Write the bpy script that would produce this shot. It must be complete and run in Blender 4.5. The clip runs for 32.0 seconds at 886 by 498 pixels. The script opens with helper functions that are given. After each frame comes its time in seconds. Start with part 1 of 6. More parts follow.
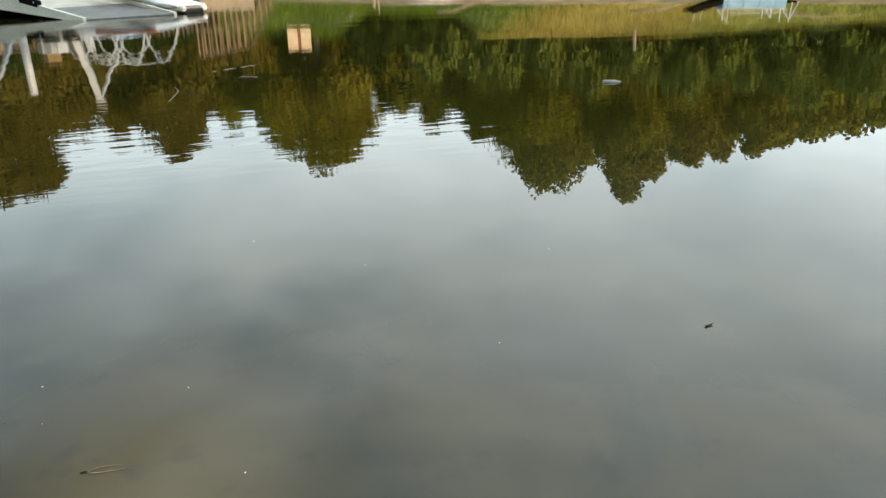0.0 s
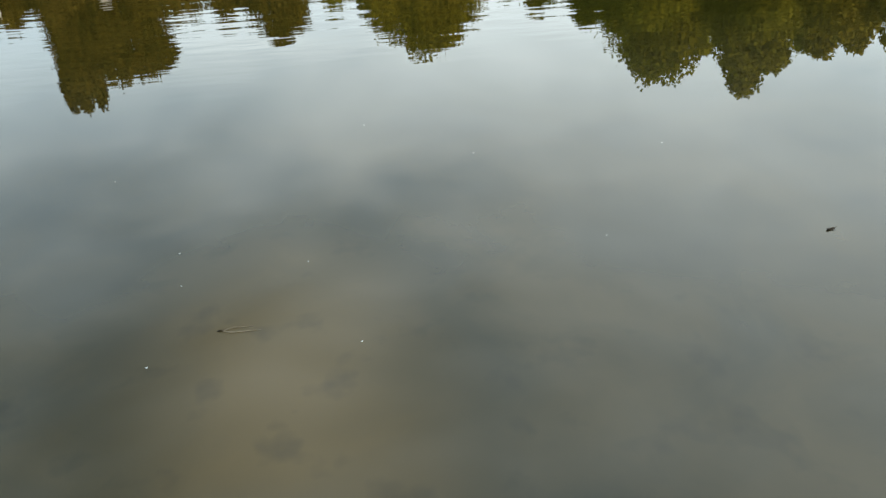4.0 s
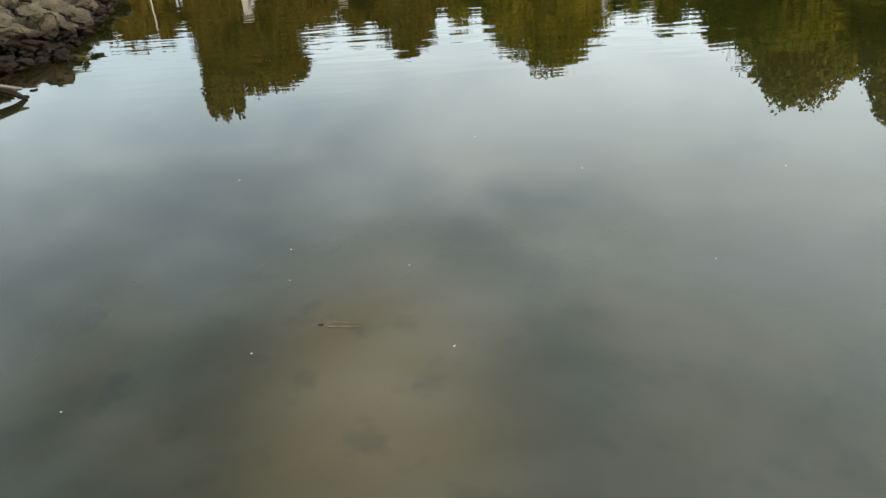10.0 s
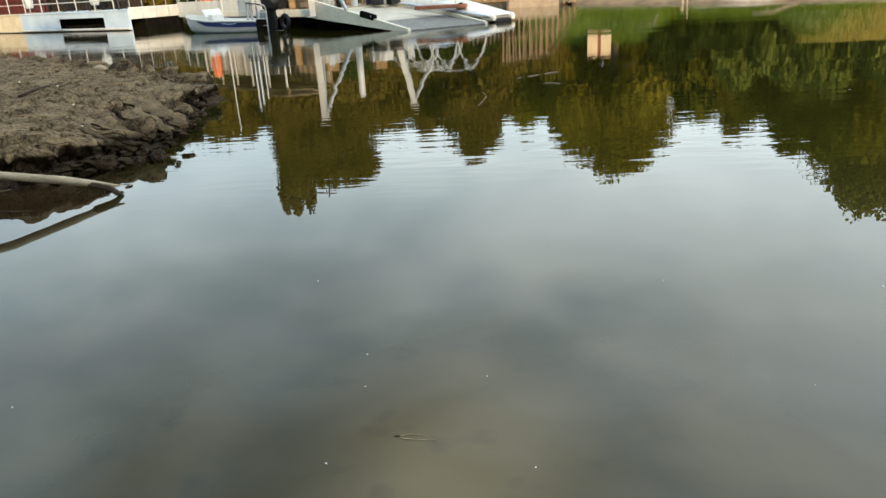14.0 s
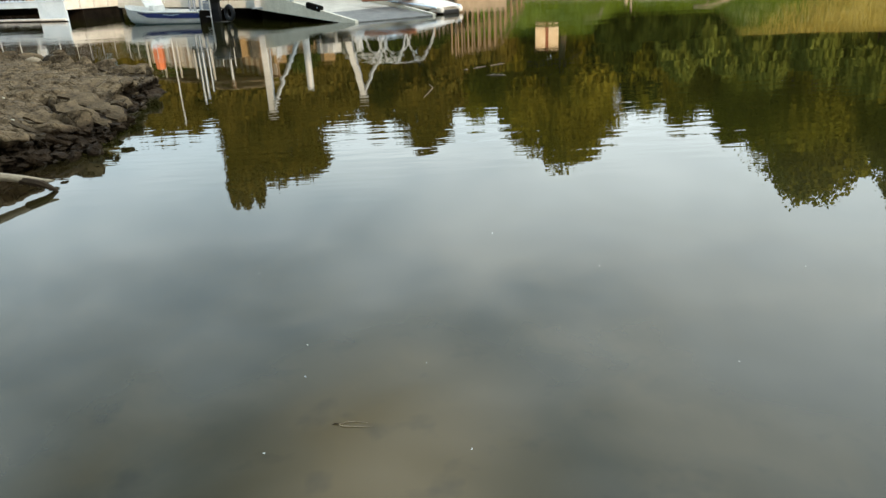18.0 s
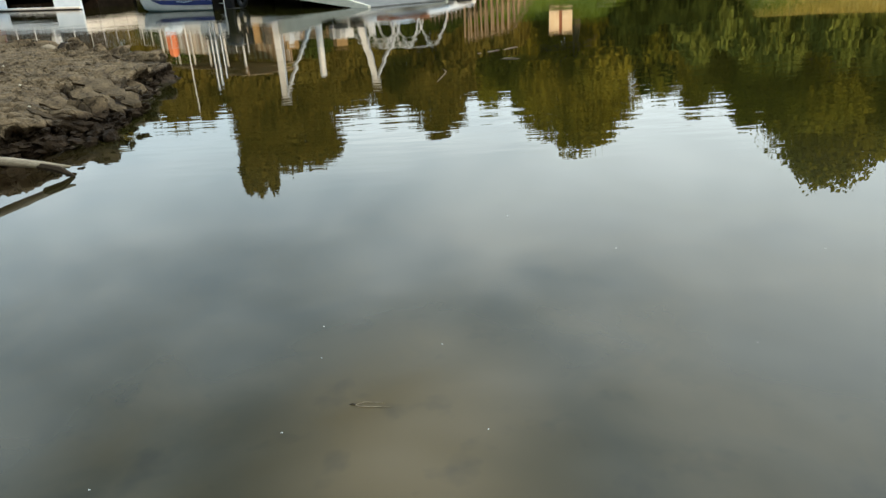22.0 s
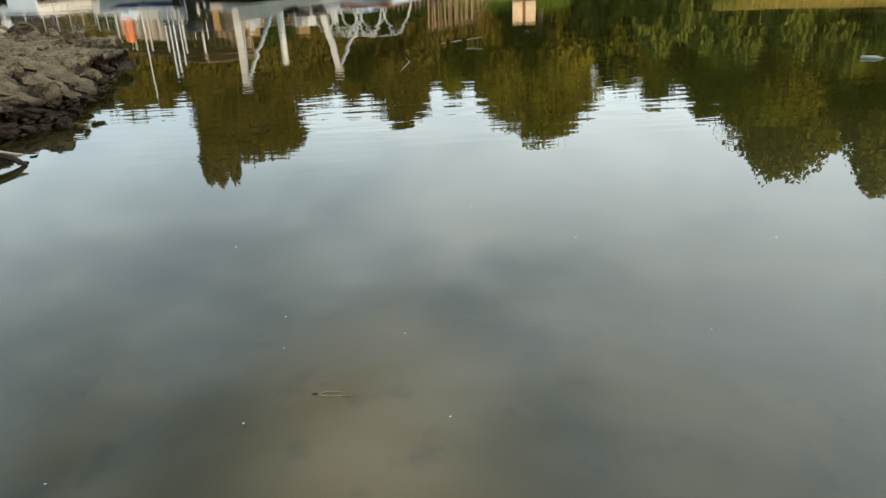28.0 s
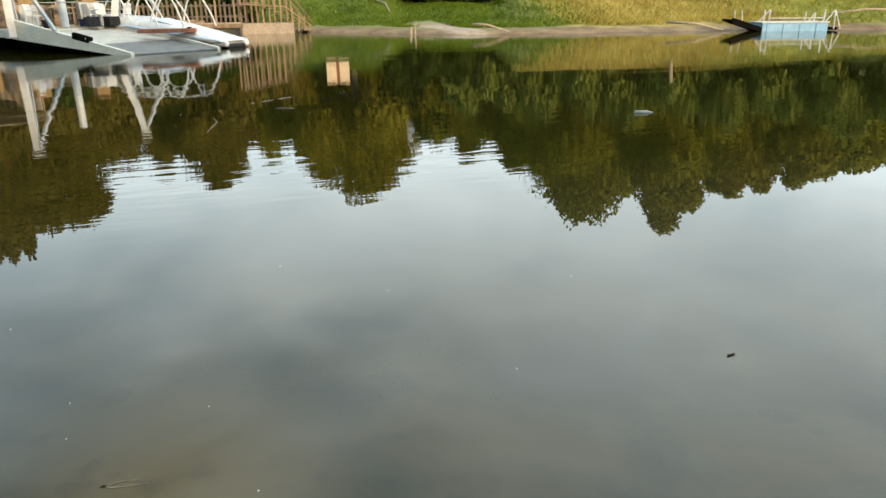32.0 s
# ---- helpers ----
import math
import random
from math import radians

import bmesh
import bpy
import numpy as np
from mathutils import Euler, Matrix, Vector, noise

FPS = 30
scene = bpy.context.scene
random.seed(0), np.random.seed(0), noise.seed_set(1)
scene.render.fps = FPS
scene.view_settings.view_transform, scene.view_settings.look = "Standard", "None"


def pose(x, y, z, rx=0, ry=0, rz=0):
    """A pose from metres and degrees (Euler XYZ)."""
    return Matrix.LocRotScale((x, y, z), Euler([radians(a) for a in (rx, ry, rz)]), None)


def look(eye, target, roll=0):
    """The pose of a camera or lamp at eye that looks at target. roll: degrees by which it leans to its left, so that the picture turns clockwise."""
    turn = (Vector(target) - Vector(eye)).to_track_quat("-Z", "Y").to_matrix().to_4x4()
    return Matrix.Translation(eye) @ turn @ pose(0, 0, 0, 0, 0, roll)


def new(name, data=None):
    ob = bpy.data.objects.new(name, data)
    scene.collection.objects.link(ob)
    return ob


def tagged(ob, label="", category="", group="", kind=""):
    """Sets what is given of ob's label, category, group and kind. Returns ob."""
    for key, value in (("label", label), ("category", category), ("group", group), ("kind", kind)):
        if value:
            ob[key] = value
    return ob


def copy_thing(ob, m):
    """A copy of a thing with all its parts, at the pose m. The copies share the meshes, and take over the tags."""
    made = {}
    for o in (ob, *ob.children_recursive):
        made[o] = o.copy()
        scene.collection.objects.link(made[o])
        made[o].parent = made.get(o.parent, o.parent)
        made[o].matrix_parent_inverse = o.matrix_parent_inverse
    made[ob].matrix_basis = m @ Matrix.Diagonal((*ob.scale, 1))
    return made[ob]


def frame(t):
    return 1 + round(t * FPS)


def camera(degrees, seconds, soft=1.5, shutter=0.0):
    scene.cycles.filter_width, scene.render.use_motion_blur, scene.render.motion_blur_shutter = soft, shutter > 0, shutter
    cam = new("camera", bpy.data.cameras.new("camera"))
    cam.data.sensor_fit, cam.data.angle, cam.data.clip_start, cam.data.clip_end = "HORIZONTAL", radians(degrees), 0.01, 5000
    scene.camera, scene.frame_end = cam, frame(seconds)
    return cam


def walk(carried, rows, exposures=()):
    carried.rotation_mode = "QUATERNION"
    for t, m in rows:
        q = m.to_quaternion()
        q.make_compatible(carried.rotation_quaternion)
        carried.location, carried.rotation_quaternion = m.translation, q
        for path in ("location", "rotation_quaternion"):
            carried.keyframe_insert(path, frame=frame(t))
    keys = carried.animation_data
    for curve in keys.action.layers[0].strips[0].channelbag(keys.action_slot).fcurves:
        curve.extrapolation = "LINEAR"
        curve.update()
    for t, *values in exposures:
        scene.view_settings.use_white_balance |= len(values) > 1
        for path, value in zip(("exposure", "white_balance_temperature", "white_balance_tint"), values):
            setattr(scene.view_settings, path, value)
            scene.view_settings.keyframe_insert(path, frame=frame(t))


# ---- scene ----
cam = camera(65.0, 32.0, soft=1.5)
# seconds, eye x y z, yaw, pitch, roll
PATH = [
    (0, 0.076, 0.038, 1.599, -22.96, -22.16, -0.13),
    (0.5, 0.076, 0.045, 1.600, -25.34, -24.55, -0.06),
    (1, 0.073, 0.051, 1.601, -26.88, -25.85, 0.23),
    (1.5, 0.068, 0.053, 1.601, -27.05, -26.13, 0.06),
    (2, 0.064, 0.053, 1.597, -25.43, -26.36, -0.43),
    (2.5, 0.059, 0.054, 1.593, -23.09, -26.72, -0.35),
    (3, 0.043, 0.050, 1.594, -21.17, -27.85, -0.33),
    (3.5, 0.020, 0.037, 1.600, -19.12, -29.69, -0.86),
    (4, -0.002, 0.024, 1.602, -14.22, -31.00, -1.55),
    (4.5, -0.020, 0.016, 1.601, -6.82, -32.08, -2.37),
    (6.5, -0.098, -0.025, 1.603, 6.45, -25.10, -3.58),
    (7, -0.078, -0.019, 1.604, 4.68, -24.74, -3.35),
    (7.5, -0.048, -0.012, 1.597, 1.92, -26.21, -3.18),
    (8, -0.011, -0.009, 1.580, -0.50, -28.00, -3.19),
    (8.5, 0.017, -0.010, 1.570, -2.20, -28.53, -3.15),
    (9, 0.032, -0.011, 1.577, -3.64, -28.79, -2.71),
    (9.5, 0.040, -0.012, 1.587, -4.72, -29.03, -2.51),
    (10, 0.038, -0.014, 1.586, -3.78, -29.35, -3.13),
    (10.5, 0.027, -0.016, 1.585, -1.37, -28.85, -3.82),
    (11, 0.012, -0.015, 1.594, 0.75, -28.03, -3.90),
    (11.5, -0.004, -0.010, 1.607, 1.41, -27.11, -3.53),
    (12, -0.012, -0.001, 1.611, 1.35, -27.44, -3.28),
    (12.5, -0.016, 0.007, 1.609, 1.52, -26.02, -3.27),
    (13, -0.023, 0.018, 1.611, 0.94, -23.70, -3.28),
    (13.5, -0.035, 0.031, 1.619, 0.82, -21.84, -3.22),
    (14, -0.046, 0.037, 1.626, 1.19, -21.08, -3.19),
    (14.5, -0.057, 0.034, 1.622, 1.48, -20.80, -3.29),
    (16.5, -0.028, 0.011, 1.627, 0.48, -21.07, -2.90),
    (17, -0.007, 0.003, 1.628, 0.00, -21.20, -2.87),
    (17.5, 0.008, -0.001, 1.621, -1.38, -21.36, -2.76),
    (18, 0.026, -0.001, 1.615, -2.85, -21.86, -2.76),
    (18.5, 0.042, -0.004, 1.611, -4.47, -22.04, -2.91),
    (19, 0.049, -0.010, 1.603, -5.93, -22.19, -2.99),
    (19.5, 0.055, -0.011, 1.598, -7.07, -23.00, -2.93),
    (20, 0.062, -0.006, 1.596, -7.50, -23.68, -2.94),
    (20.5, 0.058, -0.001, 1.596, -5.64, -24.19, -3.08),
    (21, 0.044, 0.000, 1.600, -4.15, -23.89, -3.20),
    (21.5, 0.029, -0.000, 1.598, -2.57, -23.42, -3.35),
    (22, 0.014, -0.002, 1.592, -1.61, -22.91, -3.40),
    (22.5, 0.002, -0.003, 1.593, -0.83, -22.87, -3.23),
    (23, -0.006, -0.004, 1.590, -0.52, -23.06, -3.15),
    (23.5, -0.008, -0.007, 1.588, -0.19, -23.19, -3.21),
    (24, -0.007, -0.011, 1.590, -0.22, -23.16, -3.20),
    (24.5, -0.006, -0.013, 1.594, -0.27, -23.13, -3.06),
    (25, -0.002, -0.012, 1.607, -0.74, -23.51, -2.73),
    (25.5, 0.002, -0.008, 1.614, -1.25, -23.56, -2.44),
    (27.5, 0.017, -0.012, 1.613, -2.84, -23.11, -2.50),
    (28, 0.022, -0.020, 1.596, -4.77, -23.85, -2.26),
    (28.5, 0.030, -0.025, 1.593, -6.73, -24.07, -1.88),
    (29, 0.041, -0.030, 1.594, -9.02, -23.85, -1.42),
    (29.5, 0.053, -0.033, 1.591, -11.30, -23.60, -1.09),
    (30, 0.070, -0.033, 1.590, -13.89, -23.59, -0.90),
    (30.5, 0.091, -0.028, 1.591, -15.54, -23.89, -0.96),
    (31, 0.112, -0.024, 1.590, -17.02, -23.61, -1.12),
    (31.5, 0.126, -0.025, 1.589, -18.35, -22.34, -1.04),
    (32, 0.133, -0.029, 1.587, -19.86, -19.62, -0.70),
]


def aim(x, y, z, yaw, pitch, roll):
    a, b = radians(yaw), radians(pitch)
    way = Vector((-math.sin(a) * math.cos(b), math.cos(a) * math.cos(b), math.sin(b)))
    return look((x, y, z), Vector((x, y, z)) + way, roll)


walk(cam, [(row[0], aim(*row[1:])) for row in PATH], [(0.0, -0.1), (32.0, -0.1)])

# ---- light ----
SUN_AZ, SUN_EL = radians(160), radians(14)   # from north (+y) clockwise to the east
world = bpy.data.worlds.new("sky")
scene.world = world
world.use_nodes = True
wn, wl = world.node_tree.nodes, world.node_tree.links
wn.clear()
w_out = wn.new("ShaderNodeOutputWorld")
w_bg = wn.new("ShaderNodeBackground")
w_sky = wn.new("ShaderNodeTexSky")
w_sky.sky_type, w_sky.sun_disc = "NISHITA", False
w_sky.sun_elevation, w_sky.sun_rotation = SUN_EL, SUN_AZ
w_sky.air_density, w_sky.dust_density, w_sky.ozone_density = 1.0, 1.0, 2.0
w_co = wn.new("ShaderNodeTexCoord")


def w_math(kind, *inputs):
    nd = wn.new("ShaderNodeMath")
    nd.operation = kind
    for k, v in enumerate(inputs):
        if isinstance(v, (int, float)):
            nd.inputs[k].default_value = v
        else:
            wl.new(v, nd.inputs[k])
    return nd.outputs[0]


def w_vector(kind, a, b):
    nd = wn.new("ShaderNodeVectorMath")
    nd.operation = kind
    for k, v in enumerate((a, b)):
        if isinstance(v, tuple):
            nd.inputs[k].default_value = v
        else:
            wl.new(v, nd.inputs[k])
    return nd.outputs["Value"] if kind in ("DOT_PRODUCT", "DISTANCE") else nd.outputs[0]


def w_range(v, lo, hi, a, b, smooth=False):
    nd = wn.new("ShaderNodeMapRange")
    nd.interpolation_type = "SMOOTHSTEP" if smooth else "LINEAR"
    for k, x in zip((1, 2, 3, 4), (lo, hi, a, b)):
        nd.inputs[k].default_value = x
    wl.new(v, nd.inputs[0])
    return nd.outputs[0]


def w_cloud(scale, detail, rough, twist, stretch=(1.0, 1.0, 2.2)):
    mp, nz = wn.new("ShaderNodeMapping"), wn.new("ShaderNodeTexNoise")
    mp.inputs["Rotation"].default_value = (0.25, 0.15, 0.5)
    mp.inputs["Scale"].default_value = stretch
    for key, v in (("Scale", scale), ("Detail", detail), ("Roughness", rough), ("Distortion", twist)):
        nz.inputs[key].default_value = v
    wl.new(w_co.outputs["Generated"], mp.inputs[0])
    wl.new(mp.outputs[0], nz.inputs["Vector"])
    return nz


w_way = w_co.outputs["Generated"]
w_ramp = wn.new("ShaderNodeValToRGB")
w_ramp.color_ramp.elements[0].position, w_ramp.color_ramp.elements[1].position = 0.3, 0.72
wl.new(w_cloud(1.5, 3.0, 0.48, 0.5).outputs["Fac"], w_ramp.inputs[0])
w_cover = w_range(w_math("MULTIPLY_ADD", w_vector("DOT_PRODUCT", w_way, (0.85, 0.4, 0.0)), 0.93, w_ramp.outputs[0]), 0, 1, 0.2, 0.82)
# small ragged clouds over the large ones
w_cover = w_math("ADD", w_cover, w_range(w_cloud(5.5, 4.0, 0.5, 0.3, (1.0, 1.0, 2.6)).outputs["Fac"], 0.3, 0.7, -0.075, 0.075))
# thinner veil low over the trees
wz = wn.new("ShaderNodeSeparateXYZ")
wl.new(w_way, wz.inputs[0])
w_cover = w_math("ADD", w_cover, w_range(wz.outputs[2], 0.12, 0.42, -0.125, 0.0))
# blue gaps (-) and thicker clouds (+): azimuth east of north, elevation, their half widths, amount
CLOUDS = [(-22, 30, 21, 10, -0.28), (2, 31, 20, 7, -0.12), (18, 26, 11, 4.5, -0.13), (13, 40, 10, 6.5, -0.18), (31, 39.5, 9, 4.5, -0.12),
          (37, 29, 13, 6, 0.1), (45, 18, 9, 5, -0.12), (28, 17, 10, 4.5, 0.08), (-4, 19, 12, 5, -0.07), (40, 44, 14, 5, 0.06),
          (-19, 40, 17, 8, -0.16), (-4, 41, 9, 5, 0.08), (-36, 15, 16, 8, 0.26)]
w_warp = w_vector("MULTIPLY", w_vector("SUBTRACT", w_cloud(3.5, 4.0, 0.55, 0.0).outputs["Color"], (0.5, 0.5, 0.5)), (0.22, 0.22, 0.12))
w_bent = w_vector("ADD", w_way, w_warp)
for az, el, wide, high, amount in CLOUDS:
    c = math.cos(radians(el))
    at = (math.sin(radians(az)) * c, math.cos(radians(az)) * c, math.sin(radians(el)))
    k = (1 / (radians(wide) * c), 1 / (radians(wide) * c), 1 / (radians(high) * c))
    far = w_vector("DISTANCE", w_vector("MULTIPLY", w_bent, k), tuple(p * q for p, q in zip(at, k)))
    w_cover = w_math("ADD", w_cover, w_range(far, 1.45, 0.0, 0.0, amount * 0.8, True))
w_cover = w_math("MINIMUM", w_math("MAXIMUM", w_cover, 0.04), 0.92)
w_mix = wn.new("ShaderNodeMix")
w_mix.data_type = "RGBA"
# thin veils are bluer than thick clouds
w_tone = wn.new("ShaderNodeMix")
w_tone.data_type = "RGBA"
w_tone.inputs[6].default_value, w_tone.inputs[7].default_value = (23.2, 30.2, 33.2, 1), (27.9, 31.3, 31.4, 1)
wl.new(w_range(w_cover, 0.15, 0.75, 0.0, 1.0), w_tone.inputs[0])
wl.new(w_tone.outputs[2], w_mix.inputs[7])
wl.new(w_cover, w_mix.inputs[0])
wl.new(w_sky.outputs[0], w_mix.inputs[6])
wl.new(w_mix.outputs[2], w_bg.inputs[0])
w_bg.inputs[1].default_value = 0.12
wl.new(w_bg.outputs[0], w_out.inputs[0])

sun = new("sun", bpy.data.lights.new("sun", "SUN"))
sun.data.energy, sun.data.angle, sun.data.color = 5.0, radians(0.8), (1.0, 0.76, 0.46)
sun_way = Vector((math.sin(SUN_AZ) * math.cos(SUN_EL), math.cos(SUN_AZ) * math.cos(SUN_EL), math.sin(SUN_EL)))
sun.matrix_world = look(sun_way * 100, (0, 0, 0))


# ---- materials ----
def material(name, dark, light, scale=4.0, rough=0.6, bump=0.0, metal=0.0, fine=8.0, per="none", spread=0.25, stretch=(1, 1, 1), shine=0.5):
    """Two tones mixed by coarse and fine noise, with relief; per: vary by 'object' or by 'island'."""
    m = bpy.data.materials.new(name)
    m.use_nodes = True
    n, l = m.node_tree.nodes, m.node_tree.links
    b = n["Principled BSDF"]
    co, mp = n.new("ShaderNodeTexCoord"), n.new("ShaderNodeMapping")
    mp.inputs["Scale"].default_value = stretch
    n1, n2 = n.new("ShaderNodeTexNoise"), n.new("ShaderNodeTexNoise")
    n1.inputs["Scale"].default_value, n2.inputs["Scale"].default_value = scale, scale * fine
    n1.inputs["Detail"].default_value, n2.inputs["Detail"].default_value = 5, 4
    mix = n.new("ShaderNodeMath")
    mix.operation = "MULTIPLY_ADD"
    mix.inputs[1].default_value = 0.45
    half = n.new("ShaderNodeMath")
    half.operation = "MULTIPLY"
    half.inputs[1].default_value = 0.55
    ramp = n.new("ShaderNodeValToRGB")
    ramp.color_ramp.elements[0].color, ramp.color_ramp.elements[1].color = (*dark, 1), (*light, 1)
    ramp.color_ramp.elements[0].position, ramp.color_ramp.elements[1].position = 0.36, 0.64
    l.new(co.outputs["Object"], mp.inputs[0])
    l.new(mp.outputs[0], n1.inputs["Vector"])
    l.new(mp.outputs[0], n2.inputs["Vector"])
    l.new(n1.outputs["Fac"], half.inputs[0])
    l.new(n2.outputs["Fac"], mix.inputs[0])
    l.new(half.outputs[0], mix.inputs[2])
    l.new(mix.outputs[0], ramp.inputs[0])
    out = ramp.outputs[0]
    if per != "none":
        if per == "object":
            rnd = n.new("ShaderNodeObjectInfo").outputs["Random"]
        else:
            rnd = n.new("ShaderNodeNewGeometry").outputs["Random Per Island"]
        hsv, mr = n.new("ShaderNodeHueSaturation"), n.new("ShaderNodeMapRange")
        mr.inputs[3].default_value, mr.inputs[4].default_value = 1 - spread, 1 + spread
        l.new(rnd, mr.inputs[0])
        l.new(mr.outputs[0], hsv.inputs["Value"])
        l.new(out, hsv.inputs["Color"])
        out = hsv.outputs[0]
    l.new(out, b.inputs["Base Color"])
    b.inputs["Roughness"].default_value, b.inputs["Metallic"].default_value = rough, metal
    b.inputs["Specular IOR Level"].default_value = shine
    if bump:
        bp = n.new("ShaderNodeBump")
        bp.inputs["Strength"].default_value, bp.inputs["Distance"].default_value = min(bump * 10, 1.0), 0.02 if bump < 0.1 else 0.05
        l.new(mix.outputs[0], bp.inputs["Height"])
        l.new(bp.outputs[0], b.inputs["Normal"])
    return m


M_MUD = material("wet_mud", (0.062, 0.041, 0.023), (0.232, 0.159, 0.088), 3.4, 0.95, 0.16, fine=9, shine=0.2)


def soak(m, low, high, factor):
    """Dark, glistening wetness up to a ragged line above the water."""
    n, l = m.node_tree.nodes, m.node_tree.links
    b = n["Principled BSDF"]
    dry = b.inputs["Base Color"].links[0].from_socket
    geo, sep, nz = n.new("ShaderNodeNewGeometry"), n.new("ShaderNodeSeparateXYZ"), n.new("ShaderNodeTexNoise")
    nz.inputs["Scale"].default_value = 5.0
    l.new(geo.outputs["Position"], sep.inputs[0])
    l.new(geo.outputs["Position"], nz.inputs["Vector"])
    wob = n.new("ShaderNodeMath")
    wob.operation = "MULTIPLY_ADD"
    wob.inputs[1].default_value = 0.16
    l.new(nz.outputs["Fac"], wob.inputs[0])
    l.new(sep.outputs["Z"], wob.inputs[2])
    wet = n.new("ShaderNodeMapRange")
    wet.inputs[1].default_value, wet.inputs[2].default_value = low, high
    wet.inputs[3].default_value, wet.inputs[4].default_value = 1.0, 0.0
    l.new(wob.outputs[0], wet.inputs[0])
    mul = n.new("ShaderNodeMix")
    mul.data_type, mul.blend_type = "RGBA", "MULTIPLY"
    mul.inputs[7].default_value = (factor, factor * 0.86, factor * 0.74, 1)
    l.new(wet.outputs[0], mul.inputs[0])
    l.new(dry, mul.inputs[6])
    l.new(mul.outputs[2], b.inputs["Base Color"])
    gl = n.new("ShaderNodeMapRange")
    gl.inputs[3].default_value, gl.inputs[4].default_value = 0.9, 0.75
    l.new(wet.outputs[0], gl.inputs[0])
    l.new(gl.outputs[0], b.inputs["Roughness"])


def crevices(m, scale, depth):
    """Adds the relief of small crumbs and crevices."""
    n, l = m.node_tree.nodes, m.node_tree.links
    b = n["Principled BSDF"]
    old = b.inputs["Normal"].links[0].from_socket
    geo, warp = n.new("ShaderNodeNewGeometry"), n.new("ShaderNodeTexNoise")
    warp.inputs["Scale"].default_value, warp.inputs["Detail"].default_value = scale * 0.8, 4
    mixv = n.new("ShaderNodeMix")
    mixv.data_type = "VECTOR"
    mixv.inputs[0].default_value = 0.12
    l.new(geo.outputs["Position"], warp.inputs["Vector"])
    l.new(geo.outputs["Position"], mixv.inputs[4])
    l.new(warp.outputs["Color"], mixv.inputs[5])
    vo = n.new("ShaderNodeTexVoronoi")
    vo.feature = "DISTANCE_TO_EDGE"
    vo.inputs["Scale"].default_value = scale
    l.new(mixv.outputs[1], vo.inputs["Vector"])
    cut = n.new("ShaderNodeMapRange")
    cut.inputs[1].default_value, cut.inputs[2].default_value = 0.0, 0.09
    l.new(vo.outputs["Distance"], cut.inputs[0])
    bp = n.new("ShaderNodeBump")
    bp.inputs["Strength"].default_value, bp.inputs["Distance"].default_value = 1.0, depth
    l.new(cut.outputs[0], bp.inputs["Height"])
    l.new(old, bp.inputs["Normal"])
    l.new(bp.outputs[0], b.inputs["Normal"])


crevices(M_MUD, 6.0, 0.022)
soak(M_MUD, 0.29, 0.37, 0.26)
M_CLOD = material("mud_clod", (0.044, 0.029, 0.017), (0.142, 0.1, 0.058), 6, 0.9, 0.1, fine=6, per="object", shine=0.1)
soak(M_CLOD, 0.28, 0.42, 0.26)
M_PLATE = material("drying_mud", (0.05, 0.034, 0.02), (0.178, 0.124, 0.071), 5, 0.9, 0.1, fine=7, per="object", spread=0.15, shine=0.1)
M_WOOD = material("bleached_wood", (0.18, 0.135, 0.088), (0.42, 0.335, 0.23), 5, 0.7, 0.05, fine=9, stretch=(0.25, 3, 3))
M_WOODWET = material("wet_wood", (0.018, 0.012, 0.008), (0.06, 0.042, 0.027), 7, 0.8, 0.05, shine=0.1)
M_TIMBER = material("weathered_timber", (0.14, 0.088, 0.05), (0.31, 0.205, 0.118), 4, 0.75, 0.04, per="object", stretch=(1, 1, 0.3))
M_BARK = material("bark", (0.06, 0.045, 0.03), (0.18, 0.14, 0.1), 5, 0.9, 0.1, stretch=(1, 1, 0.3))
M_LEAF = material("leaves", (0.16, 0.156, 0.017), (0.24, 0.226, 0.027), 0.5, 0.6, fine=6, per="island", spread=0.05, shine=0.0)
M_LEAF2 = material("leaves_dry", (0.172, 0.15, 0.016), (0.255, 0.215, 0.028), 0.5, 0.6, fine=6, per="island", spread=0.05, shine=0.0)
M_LEAF3 = material("willow_leaves", (0.125, 0.15, 0.028), (0.19, 0.215, 0.046), 0.5, 0.6, fine=6, per="island", spread=0.13, shine=0.0)
M_LEAF5 = material("dull_leaves", (0.088, 0.068, 0.0125), (0.142, 0.108, 0.023), 0.5, 0.6, fine=6, per="island", spread=0.12, shine=0.0)
# near-black leaves: the shade under the trees is put into this colour
M_LEAF4 = material("shade_dark_leaves", (0.014, 0.022, 0.005), (0.046, 0.06, 0.012), 0.5, 0.6, fine=6, per="island", spread=0.4, shine=0.0)


def let_light_through(m, share):
    """Thin leaves pass part of the light on."""
    n, l = m.node_tree.nodes, m.node_tree.links
    b, out = n["Principled BSDF"], n["Material Output"]
    tr, mx = n.new("ShaderNodeBsdfTranslucent"), n.new("ShaderNodeMixShader")
    l.new(b.inputs["Base Color"].links[0].from_socket, tr.inputs[0])
    mx.inputs[0].default_value = share
    l.new(b.outputs[0], mx.inputs[1])
    l.new(tr.outputs[0], mx.inputs[2])
    l.new(mx.outputs[0], out.inputs[0])


